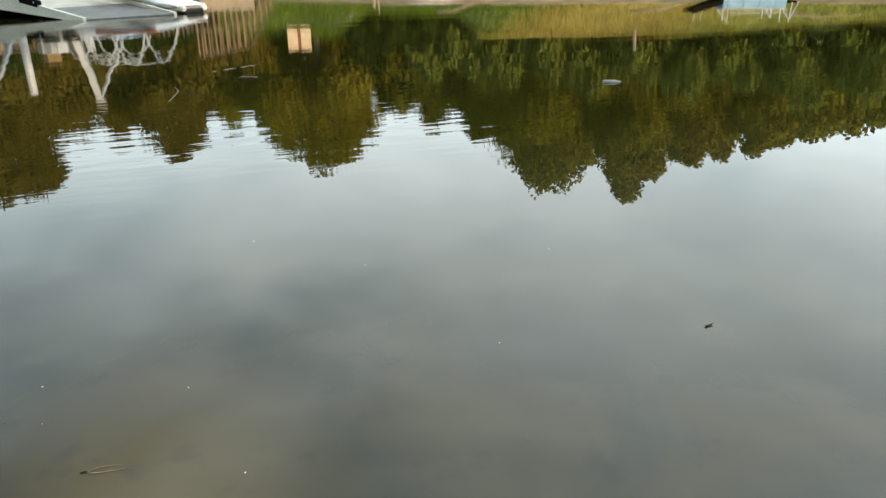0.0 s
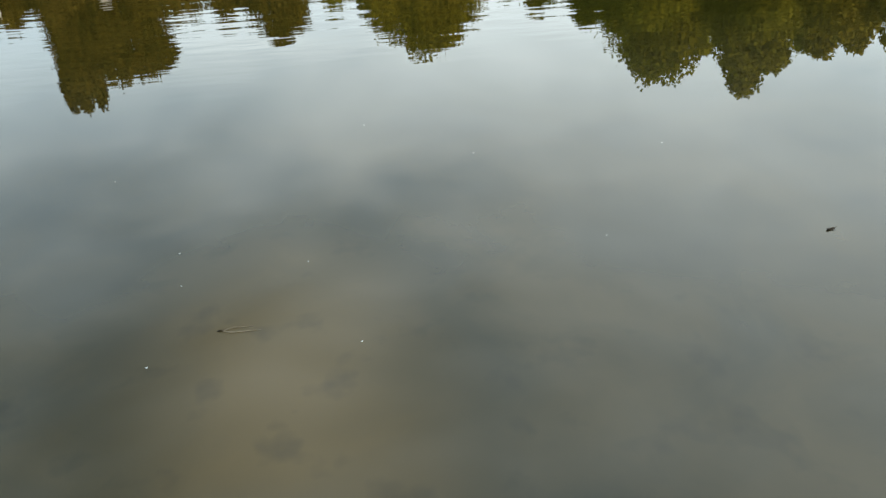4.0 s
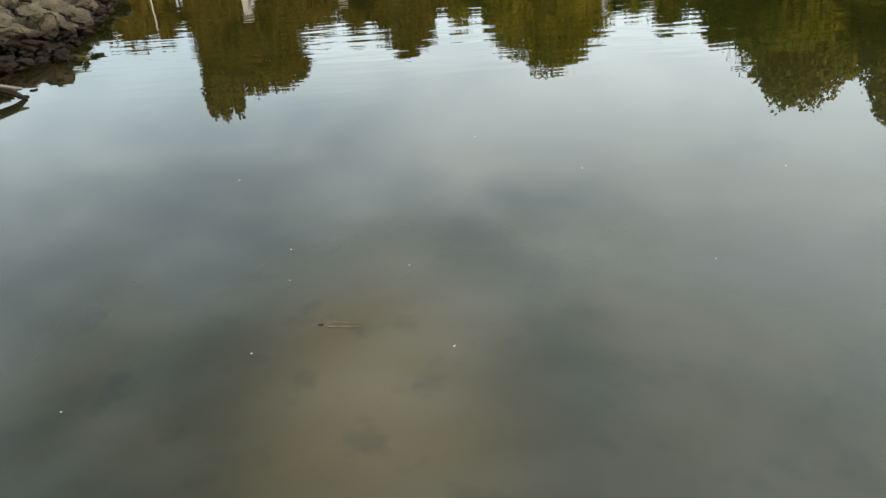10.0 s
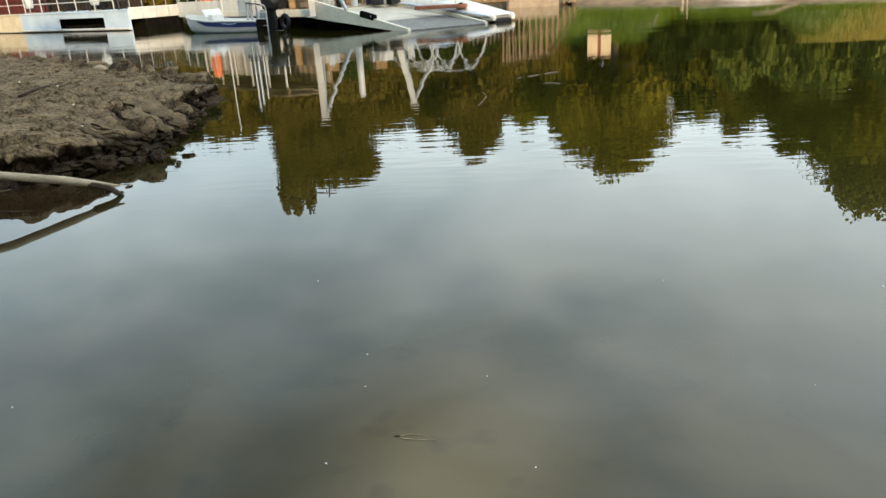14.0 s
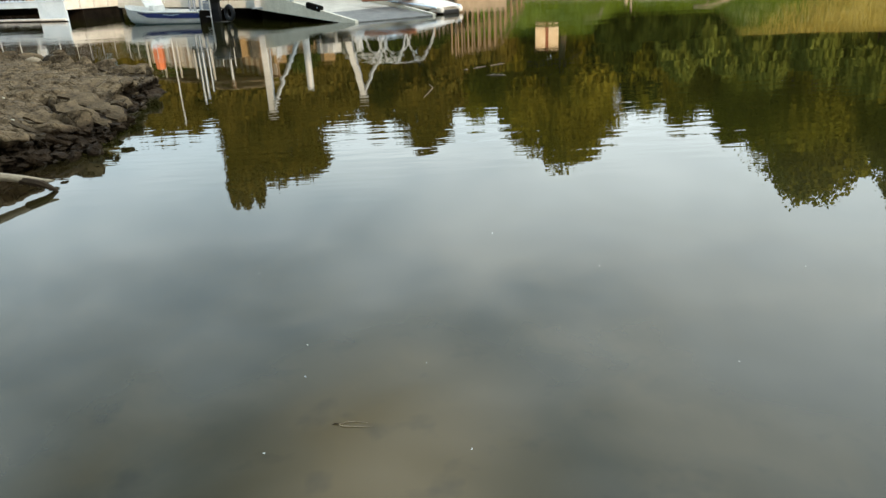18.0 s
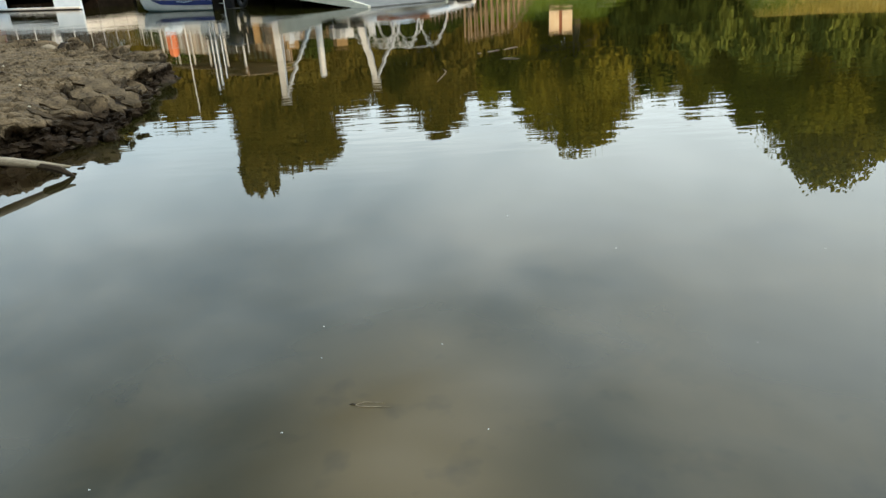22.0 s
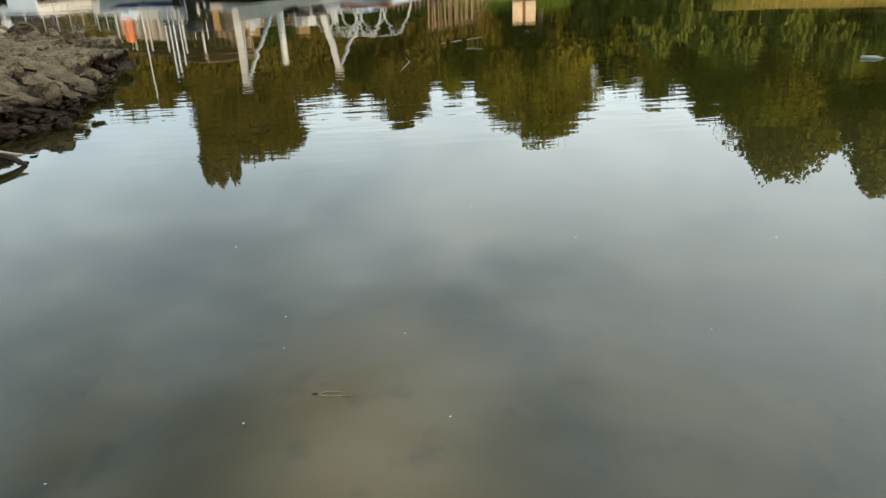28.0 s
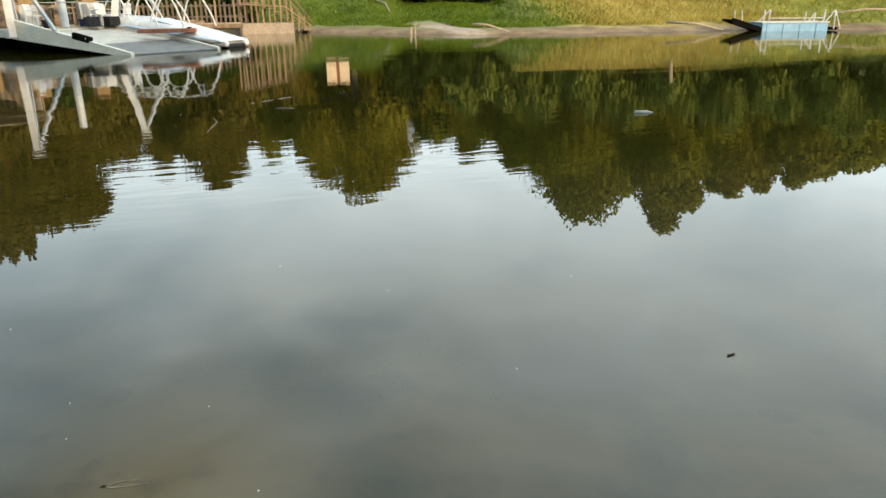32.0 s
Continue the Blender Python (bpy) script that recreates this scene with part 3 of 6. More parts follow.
def bank_material():
    """Mud by the water, then green grass with straw-coloured stretches; the bed below is silt, darker with depth for
    the light lost in water.
    """
    m = material("river_bank", (0.06, 0.1, 0.006), (0.15, 0.2, 0.016), 0.8, 0.85, 0.06, fine=18)
    n, l = m.node_tree.nodes, m.node_tree.links
    b = n["Principled BSDF"]
    green = b.inputs["Base Color"].links[0].from_socket
    co = n.new("ShaderNodeTexCoord")
    sep = n.new("ShaderNodeSeparateXYZ")
    l.new(co.outputs["Object"], sep.inputs[0])

    def tone(scale, dark, light, detail=6):
        t, r = n.new("ShaderNodeTexNoise"), n.new("ShaderNodeValToRGB")
        t.inputs["Scale"].default_value, t.inputs["Detail"].default_value = scale, detail
        r.color_ramp.elements[0].color, r.color_ramp.elements[1].color = (*dark, 1), (*light, 1)
        r.color_ramp.elements[0].position, r.color_ramp.elements[1].position = 0.35, 0.65
        l.new(co.outputs["Object"], t.inputs["Vector"])
        l.new(t.outputs["Fac"], r.inputs[0])
        return r.outputs[0], t.outputs["Fac"]

    def blend(fac, a, c):
        mx = n.new("ShaderNodeMix")
        mx.data_type = "RGBA"
        l.new(fac, mx.inputs[0])
        l.new(a, mx.inputs[6])
        l.new(c, mx.inputs[7])
        return mx.outputs[2]

    def ranged(sock, lo, hi, wobble=None, amount=0.0):
        mr = n.new("ShaderNodeMapRange")
        mr.inputs[1].default_value, mr.inputs[2].default_value = lo, hi
        if wobble is not None:
            ma = n.new("ShaderNodeMath")
            ma.operation = "MULTIPLY_ADD"
            ma.inputs[1].default_value = amount
            l.new(wobble, ma.inputs[0])
            l.new(sock, ma.inputs[2])
            sock = ma.outputs[0]
        l.new(sock, mr.inputs[0])
        return mr.outputs[0]

    straw, _ = tone(1.2, (0.29, 0.225, 0.045), (0.5, 0.4, 0.108))
    mud, w = tone(0.9, (0.125, 0.076, 0.036), (0.25, 0.16, 0.085))
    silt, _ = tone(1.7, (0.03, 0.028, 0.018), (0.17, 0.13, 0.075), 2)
    col = blend(ranged(sep.outputs["X"], 20.5, 24.0, w, 6.0), green, straw)
    olive, _ = tone(1.0, (0.15, 0.16, 0.018), (0.32, 0.3, 0.05))
    col = blend(ranged(sep.outputs["X"], 29.5, 34.5, w, 4.0), col, olive)
    sand, _ = tone(2.0, (0.26, 0.185, 0.125), (0.4, 0.3, 0.215))
    track = n.new("ShaderNodeMath")
    track.operation = "MULTIPLY_ADD"
    track.inputs[1].default_value = 0.06
    l.new(sep.outputs["Y"], track.inputs[0])
    l.new(sep.outputs["X"], track.inputs[2])
    off = n.new("ShaderNodeMath")
    off.operation = "SUBTRACT"
    off.inputs[1].default_value = 15.9
    l.new(track.outputs[0], off.inputs[0])
    size = n.new("ShaderNodeMath")
    size.operation = "ABSOLUTE"
    l.new(off.outputs[0], size.inputs[0])
    near = ranged(size.outputs[0], 1.35, 0.85, w, 0.6)
    col = blend(ranged(sep.outputs["Z"], 0.32, 0.55, w, 0.35), mud, col)
    high = ranged(sep.outputs["Y"], 41.5, 39.0)
    both = n.new("ShaderNodeMath")
    both.operation = "MULTIPLY"
    l.new(near, both.inputs[0])
    l.new(high, both.inputs[1])
    low = ranged(sep.outputs["Y"], 32.2, 32.8)
    all3 = n.new("ShaderNodeMath")
    all3.operation = "MULTIPLY"
    l.new(both.outputs[0], all3.inputs[0])
    l.new(low, all3.inputs[1])
    col = blend(all3.outputs[0], col, sand)
    # light lost in deep water is put into the bed colour
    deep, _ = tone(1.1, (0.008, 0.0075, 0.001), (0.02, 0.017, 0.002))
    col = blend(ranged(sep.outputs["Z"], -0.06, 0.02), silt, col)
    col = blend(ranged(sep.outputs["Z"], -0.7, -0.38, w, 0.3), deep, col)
    l.new(col, b.inputs["Base Color"])
    return m


def axis(lo, hi, fine, far, growth=1.35):
    v = list(np.arange(lo, hi + fine / 2, fine))
    s, a, b = fine, v[0], v[-1]
    left, right = [], []
    while b < far:
        s *= growth
        a, b = a - s, b + s
        left.append(a)
        right.append(b)
    return np.array(left[::-1] + v + right)


gx, gy = np.meshgrid(axis(-45, 60, 0.55, 2500), axis(-8, 75, 0.55, 2500))
ground = tagged(sheet("ground", gx, gy, ground_height(gx, gy), bank_material()), "river banks with mud margin, green and straw-coloured grass, silty bed coloured darker with depth", "ground", kind="structure")

wx, wy = np.meshgrid(np.array([-2500., -300, -50, 150, 2500]), np.array([-2500., -300, -100, 80, 300, 2500]))
water = tagged(sheet("water", wx, wy, wx * 0.0, M_WATER), "calm murky river water mirroring trees and cloudy sky", "river", kind="structure")

# the near mud bank: cracked plates on top, slabs breaking off along the water
def worley(x, y, seed=0):
    """Distance to the nearest and second feature point, that cell's random value and the offset from its point."""
    xi, yi = np.floor(x).astype(int), np.floor(y).astype(int)
    f1, f2 = np.full(x.shape, 9.0), np.full(x.shape, 9.0)
    cell, ox, oy = np.zeros(x.shape), np.zeros(x.shape), np.zeros(x.shape)
    for i in (-1, 0, 1):
        for j in (-1, 0, 1):
            cx, cy = xi + i, yi + j
            dx = x - (cx + TABLE[(cx + seed) % 256, cy % 256])
            dy = y - (cy + TABLE[cx % 256, (cy + 91 + seed) % 256])
            d = np.hypot(dx, dy)
            near = d < f1
            f2 = np.where(near, f1, np.minimum(f2, d))
            cell = np.where(near, TABLE[(cx + 37) % 256, (cy + 53 + seed) % 256], cell)
            ox, oy = np.where(near, dx, ox), np.where(near, dy, oy)
            f1 = np.where(near, d, f1)
    return f1, f2, cell, ox, oy


def grow(start, end, first, rate, sign=1):
    v, s = [start], first
    while (v[-1] - end) * sign < 0:
        v.append(v[-1] + sign * s)
        s *= rate
    return v


EDGE = NEAR[4:21]
CREST = 0.33
POINT = (14.7, 17.9)


def point(s):
    """The low point of the bank, where the crust has slumped back from the water."""
    return step(s, POINT[0] - 0.8, POINT[0] + 0.2) * (1 - step(s, POINT[1] - 0.2, POINT[1] + 0.8))


def nose(s):
    """The tip of the point, worn down to a low foot."""
    return np.exp(-((s - 17.1) / 0.4) ** 2)


def ragged(s):
    """How far the crest retreats from the smooth shoreline, along it."""
    return 0.55 * (fbm(s * 1.1 + 3, s * 0 + 0.5, 3) - 0.42) + 0.14 * (vnoise(s * 6.5, s * 0 + 7.3) - 0.5) + 0.3 * point(s) + 0.14 * nose(s)


def mud_height(x, y):
    d, s = shore_distance(x, y, EDGE, True)
    d = np.where(in_river(x, y), -1, 1) * d
    wx, wy = x + 0.25 * (fbm(x * 2 + 9, y * 2, 3) - 0.45), y + 0.25 * (fbm(x * 2, y * 2 + 31, 3) - 0.45)
    f1, f2, cell, ox, oy = worley(wx * 1.5, wy * 1.9)                    # slabs
    g1, g2, cell2, px, py = worley(wx * 4.2, wy * 6.0, 11)               # plates
    h1, h2, cell3, qx, qy = worley(wx * 11, wy * 13, 23)                 # crumbs
    e = d - ragged(s)
    z = CREST + 0.03 * step(e, 0.2, 2) - 0.03 * point(s) * (1 - step(e, 0.2, 1.0))
    edge = 1 - step(e, 0.35, 1.25)
    z = z + edge * (0.14 * (cell - 0.75) + 0.11 * (ox * np.cos(cell * 40) + oy * np.sin(cell * 40)))
    z = z - 0.14 * edge * (1 - step(f2 - f1, 0.0, 0.07)) * step(e, 0.0, 0.15)
    inland = step(e, 0.05, 0.25)
    crack = (1 - step(g2 - g1, 0.0, 0.1)) * step(fbm(x * 1.4 + 5, y * 2.0, 3), 0.43, 0.5)
    long_crack = (1 - step(f2 - f1, 0.0, 0.05)) * step(fbm(x * 0.8 + 3, y * 1.1 + 8, 3), 0.4, 0.5)
    z = z - (0.07 * crack + 0.15 * long_crack) * inland
    z = z + 0.012 * (cell2 - 0.5) + 0.04 * (px * np.cos(cell2 * 50) + py * np.sin(cell2 * 50)) * step(fbm(x * 0.7, y + 20, 3), 0.35, 0.55)
    pit = fbm(x * 3.2 + 60, y * 7 + 3, 3)
    z = z - inland * 0.09 * step(pit, 0.6, 0.63)
    z = z + 0.035 * step(cell3, 0.88, 0.95) * (1 - step(h1, 0.15, 0.5)) * inland
    z = z + 0.1 * (fbm(x * 0.9, y * 1.3, 4) - 0.47) + 0.045 * np.abs(fbm(x * 3, y * 8, 3) - 0.45) + 0.012 * (np.abs(vnoise(x * 13, y * 19) - 0.5)) + 0.005 * (vnoise(x * 29, y * 31) - 0.5)
    return z, e


mud_x = grow(-9.0, -26.0, 0.032, 1.02, -1)[::-1] + list(np.arange(-8.97, -2.6, 0.028))
mud_y = list(np.arange(4.4, 13.0, 0.028)) + grow(13.03, 28.0, 0.031, 1.008)
mx, my = np.meshgrid(np.array(mud_x), np.array(mud_y))
mz, me_ = mud_height(mx, my)
mud_bank = tagged(sheet("mud_bank", mx, my, mz, M_MUD, drop=me_ < 0.13), "cracked brown mud bank with slabs breaking off along the water", "mud bank", kind="structure")


def mud_face():
    """The bank's broken face below the crust: strata, hollows and a foot of slumped mud."""
    pts = np.array(EDGE, float)
    seg = np.hypot(*np.diff(pts, axis=0).T)
    arc = np.r_[0, np.cumsum(seg)]
    lo, hi = arc[2], arc[15]
    s = np.arange(lo, hi, 0.028)
    x, y = np.interp(s, arc, pts[:, 0]), np.interp(s, arc, pts[:, 1])
    for k in range(6):
        x[1:-1], y[1:-1] = (x[:-2] + 2 * x[1:-1] + x[2:]) / 4, (y[:-2] + 2 * y[1:-1] + y[2:]) / 4
    tx, ty = np.gradient(x), np.gradient(y)
    for k in range(30):
        tx[1:-1], ty[1:-1] = (tx[:-2] + 2 * tx[1:-1] + tx[2:]) / 4, (ty[:-2] + 2 * ty[1:-1] + ty[2:]) / 4
    n = np.hypot(tx, ty)
    nx, ny = -ty / n, tx / n                     # towards the water
    side = in_river(x + nx * 0.3, y + ny * 0.3).mean() > 0.5
    nx, ny = (nx, ny) if side else (-nx, -ny)
    v = np.r_[np.linspace(0, 0.9, 20), 0.96, 1.0, np.linspace(1.012, 1.3, 14)]
    S, W = np.meshgrid(s, v)
    V, cap = np.minimum(W, 1), np.maximum(W - 1, 0)
    block = TABLE[np.floor(S * 3.3 + 2 * fbm(S * 0.8, S * 0 + 4, 2)).astype(int) % 256, 17] - 0.5
    out = -ragged(S) - 0.2 * np.sin(np.clip(V, 0, 1) ** 1.6 * 3.1) ** 1.5 + (0.14 * (1 - V) ** 2.4 + (0.16 * point(S) + 0.14 * nose(S)) * (1 - V) ** 1.3) + 0.16 * block * V
    out = out + (1 - V ** 8) * (0.34 * (fbm(S * 3.0 + 11, V * 2.2 + 4, 4) - 0.46) + 0.2 * (fbm(S * 10, V * 7 + 30, 3) - 0.44) + 0.09 * (fbm(S * 26, V * 16 + 3, 2) - 0.38))
    out = out + 0.05 * (vnoise(S * 14, S * 0 + 2.5) - 0.5) * V - cap * 1.3
    xs, ys = x[None] + nx[None] * out, y[None] + ny[None] * out
    crust = mud_height(xs, ys)[0] + 0.012 - 0.03 * step(cap, 0.2, 0.3) - 0.025 * (1 - step(cap, -0.01, 0.035)) + 0.06 * (block + 0.2) * (1 - step(cap, 0.1, 0.3))
    level = -0.12 + (crust + 0.1) * V
    zs = level + 0.06 * (fbm(S * 7 + 5, V * 6 + 60, 3) - 0.44) * (1 - V ** 4)
    zs = np.where(cap > 0, crust, zs)
    return sheet("mud_face", xs, ys, zs, M_MUD)


tagged(mud_face(), "dark wet broken face of the mud bank above the water", "mud bank", kind="structure")


def mud_top(x, y):
    return float(mud_height(np.array([float(x)]), np.array([float(y)]))[0][0])


# ---- trees on the far bank ----
def leaf_mesh(name, lobes, count, size, seed, droop=0.0):
    """Many small leaf clumps over the shells of ellipsoid lobes (x, y, z, rx, ry, rz)."""
    rs = np.random.RandomState(seed)
    lob = np.array(lobes, float)
    area = lob[:, 3] * lob[:, 5] + 0.3 * lob[:, 3] * lob[:, 4]
    which = rs.choice(len(lob), count, p=area / area.sum())
    v = rs.normal(size=(count, 3))
    v /= np.linalg.norm(v, axis=1)[:, None]
    lump = 0.82 + 0.36 * fbm(v[:, 0] * 2.3 + which * 7.7 + 50, v[:, 2] * 2.3 + v[:, 1] * 1.7 + 50, 3)
    inner = rs.rand(count) < 0.42
    r = np.where(inner, rs.rand(count) ** 0.5 * 0.8, 0.66 + 0.34 * rs.rand(count) ** 0.5) * lump
    sprig = vnoise(v[:, 0] * 9 + which * 3.1 + 80, v[:, 2] * 9 + v[:, 1] * 6 + 80)
    r = np.where(~inner & (sprig > 0.7), r * (1 + 0.45 * rs.rand(count) * (sprig - 0.55)), r)
    c = lob[which, :3] + v * lob[which, 3:] * r[:, None]
    c[:, 2] -= droop * rs.rand(count) * np.hypot(v[:, 0], v[:, 1])
    c[:, 2] = np.maximum(c[:, 2], 0.1 + 0.5 * rs.rand(count))
    a = rs.normal(size=(count, 3))
    a /= np.linalg.norm(a, axis=1)[:, None]
    if droop:
        a[:, 2] *= 2.5
    face = v + rs.normal(size=(count, 3)) * 0.75
    face /= np.linalg.norm(face, axis=1)[:, None]
    a -= face * (a * face).sum(1)[:, None]
    b = np.cross(a, face)
    b /= np.linalg.norm(b, axis=1)[:, None] + 1e-6
    s = (size * (0.5 + rs.rand(count)) * np.where(inner, 1.7, 1.0))[:, None]
    quad = np.stack([c - a * s, c - b * s * 0.6, c + a * s, c + b * s * 0.6], 1).reshape(-1, 3)
    me = bpy.data.meshes.new(name)
    me.vertices.add(len(quad))
    me.vertices.foreach_set("co", quad.ravel())
    me.loops.add(len(quad))
    me.loops.foreach_set("vertex_index", np.arange(len(quad), dtype=np.int32))
    me.polygons.add(count)
    me.polygons.foreach_set("loop_start", np.arange(0, len(quad), 4, dtype=np.int32))
    me.update(calc_edges=True)
    return me


def tree(x, y, lobes, count, leaf, seed, label, size=0.22, droop=0.0, name="tree", trunk=0.22):
    z = float(ground_height(x, y)) - 0.1
    t = thing(name, (x, y, z), label, "tree", "trees along the far bank")
    rnd = random.Random(seed)
    top = max(l[2] for l in lobes)
    pts = [(0, 0, 0), (rnd.uniform(-.2, .2), rnd.uniform(-.2, .2), top * 0.3), (rnd.uniform(-.4, .4), 0, top * 0.65), (rnd.uniform(-.4, .4), 0, top)]
    stem = part("trunk", tube(pts, [trunk * 1.4, trunk, trunk * 0.7, trunk * 0.25], 8, seed, 0.08), M_BARK, t)
    for l in lobes[:7]:
        base = top * rnd.uniform(0.2, 0.45)
        end = Vector(l[:3])
        mid = (Vector((0, 0, base)) + end) / 2 + Vector((0, 0, 0.3))
        part("limb", tube([(0, 0, base), mid, end], [trunk * 0.5, trunk * 0.35, trunk * 0.1], 6, seed), M_BARK, stem)
    crown = new("crown", leaf_mesh("crown", lobes, count, size, seed, droop))
    crown.data.materials.append(leaf)
    crown.parent = t
    return t


def at_bearing(x60, y60, d):
    """The place on the bearing of (x60, y60) at distance d."""
    k = d / math.hypot(x60, y60)
    return x60 * k, y60 * k


def height_at(z60, d):
    return (z60 + 2.0) * d / 60 - 1.6


def lobed(width, height, seed, n=9, low=0.12, lean=0.0, peak=1.0):
    """Lobes of a rounded crown of that width whose top is at that height; peak: how pointed it is."""
    rnd = random.Random(seed)
    out = [(lean * 0.3, 0, height * 0.55, width * 0.40, width * 0.36, height * 0.36)]
    for k in range(n):
        h = low + (0.86 - low) * (k + rnd.random() * 0.6) / n
        reach = width * 0.5 * (1 - max(0, h - 0.35) ** 1.2 * 1.1 * peak)
        a = k * 2.4 + rnd.random()
        r = width * rnd.uniform(0.16, 0.25)
        out.append((math.cos(a) * (reach - r * 0.6) + lean * h, math.sin(a) * (reach - r * 0.6), height * h, r, r, r * rnd.uniform(0.8, 1.15)))
    r = width * 0.17
    out.append((lean, 0, height - r * 1.05, r, r, r * 1.05))
    return out


def front_tree(x60, y60, z60, width60, d, seed, leaf, label, count=6000, **kw):
    x, y = at_bearing(x60, y60, d)
    g = float(ground_height(x, y)) - 0.1
    lob = kw.pop("lobes", None)
    if lob is None:
        lob = lobed(width60 * d / 60, height_at(z60, d) - g, seed, peak=kw.pop("peak", 1.0))
    return tree(x, y, lob, count, leaf, seed, label, **kw)


OLIVE = "broad olive-green leafy tree on the far grassy bank"
# the tall tree with a spire and a square shoulder
D1 = 57.0
tx, ty = at_bearing(-11.0, 59.0, D1)
H1, S1 = height_at(17.0, D1) - float(ground_height(tx, ty)) + 0.1, D1 / 60
spire = [(-2.75 * S1, 0, H1 * f, w * S1, w * S1, 1.5) for f, w in ((0.2, 2.2), (0.34, 2.1), (0.48, 2.0), (0.6, 1.9), (0.72, 1.8), (0.82, 1.65))]
spire += [((-2.75 + dx) * S1, dy, H1 * f, 0.62 * S1, 0.62 * S1, H1 * (0.985 - f)) for dx, dy, f in ((-1.15, 0.2, 0.86), (-0.1, -0.3, 0.885), (0.95, 0.3, 0.87))]
shoulder = [(dx * S1, dy, H1 * f, 2.0, 2.0, 1.7) for dx, dy, f in ((0, 0, 0.745), (2.2, 0.5, 0.745), (0.3, -1, 0.55), (2.6, 0, 0.54), (3.2, 0, 0.4), (1, 1, 0.38), (2.6, -1, 0.25), (0, 0, 0.2), (-1, 0.5, 0.63), (3.0, 0.5, 0.71), (-1.2, 0.4, 0.5), (-1.1, -0.5, 0.36), (-0.6, 0.5, 0.45))]
tree(tx, ty, spire + shoulder, 44000, M_LEAF5, 11, "tall olive tree with a narrow spire on the far bank", size=0.16)
front_tree(1.9, 60, 13.1, 7.4, 58, 12, M_LEAF5, OLIVE, 17000, size=0.17, peak=0.9)
front_tree(13.6, 58.4, 15.3, 11.5, 57, 13, M_LEAF2, "large rounded yellow-green tree on the far bank", 26000, size=0.17, peak=1.0)
front_tree(31.2, 51.2, 16.85, 12.0, 55, 14, M_LEAF, OLIVE, 26000, size=0.17, peak=0.95)
front_tree(37.3, 47.0, 17.35, 7.6, 54, 15, M_LEAF, "tall narrow-topped olive tree on the far bank", 21000, size=0.17, peak=0.9)
# lower trees that fill the gaps between them
for k, (fx, fy, fz, fw) in enumerate([(-52, 40, 11.5, 10), (-46, 44, 9.5, 9), (-38, 48, 12, 10), (-30.5, 52, 11.5, 9), (-24.5, 55, 11.5, 7), (-19.2, 57, 9.9, 7), (-6, 60, 10.6, 8), (-2.2, 60, 10.9, 6), (6.4, 60, 10.6, 7), (9.2, 59.4, 11.0, 6),
                                      (22.6, 55.6, 11.2, 7), (26.4, 53.9, 12.6, 6), (34.6, 49.2, 14.2, 6), (41.0, 43.8, 13.7, 7), (44.2, 40.6, 12.3, 6), (46.6, 37.8, 10.7, 7), (42.6, 42.3, 12.9, 6), (45.4, 39.2, 11.4, 7), (48.3, 35.6, 10.0, 7), (49.6, 33.8, 9.3, 7), (51.4, 31, 8.9, 7), (53.6, 27.4, 9.2, 8), (47.4, 36.8, 10.2, 6), (50.6, 32.2, 9.1, 6), (52.6, 29.2, 8.9, 6), (44.8, 40, 11.5, 6), (55, 24, 9.6, 8), (57, 18, 12, 9), (28.8, 52.6, 12.4, 6), (40.0, 44.7, 13.2, 6), (34, 49.5, 13.5, 6), (-14.5, 58.3, 9.8, 6), (-16.9, 57.6, 9.9, 5), (20.2, 56.6, 10.0, 7)]):
    front_tree(fx, fy, fz, fw, 61 + (k * 37 % 5), 40 + k, M_LEAF5 if -31 < fx < 4 else (M_LEAF, M_LEAF2, M_LEAF)[k % 3], OLIVE if fx > 4 else "dull olive-grey leafy tree on the far grassy bank", 11000, size=0.18)

# willow scrub under them
for k, (fx, fy, fz, fw, d) in enumerate([(-33, 50, 5, 6, 58), (-26, 54, 5.5, 6, 57), (-19, 57, 5.5, 6, 57), (-3.5, 60, 6.5, 5, 57), (4.5, 60, 6.5, 5, 57), (8, 59.5, 6, 4, 56), (22.4, 55.7, 7.5, 5, 54), (25.2, 54.5, 6.8, 4.5, 52.5), (28.2, 53, 7.8, 5, 52),
                                         (31.4, 51.2, 7.0, 4.6, 51), (34.3, 49.3, 8.4, 5, 51.5), (37.5, 46.9, 7.0, 5, 50.5), (40.3, 44.5, 8.2, 5, 50.5), (43, 42, 7.2, 5, 50), (45.8, 38.8, 8.4, 5, 50), (48.4, 35.5, 7.2, 5, 50), (51, 31.5, 8, 6, 50), (54, 26, 7, 6, 50)]):
    x, y = at_bearing(fx, fy, d)
    h = height_at(fz, d) - float(ground_height(x, y))
    lob = lobed(fw * d / 60, h, 90 + k, n=8, low=0.08, peak=0.7)
    tree(x, y, lob, 8500, M_LEAF5 if fx < 10 else M_LEAF3, 90 + k, "grey-green willow bush with drooping shoots on the far bank", size=0.14, droop=1.2, name="willow_bush", trunk=0.09)


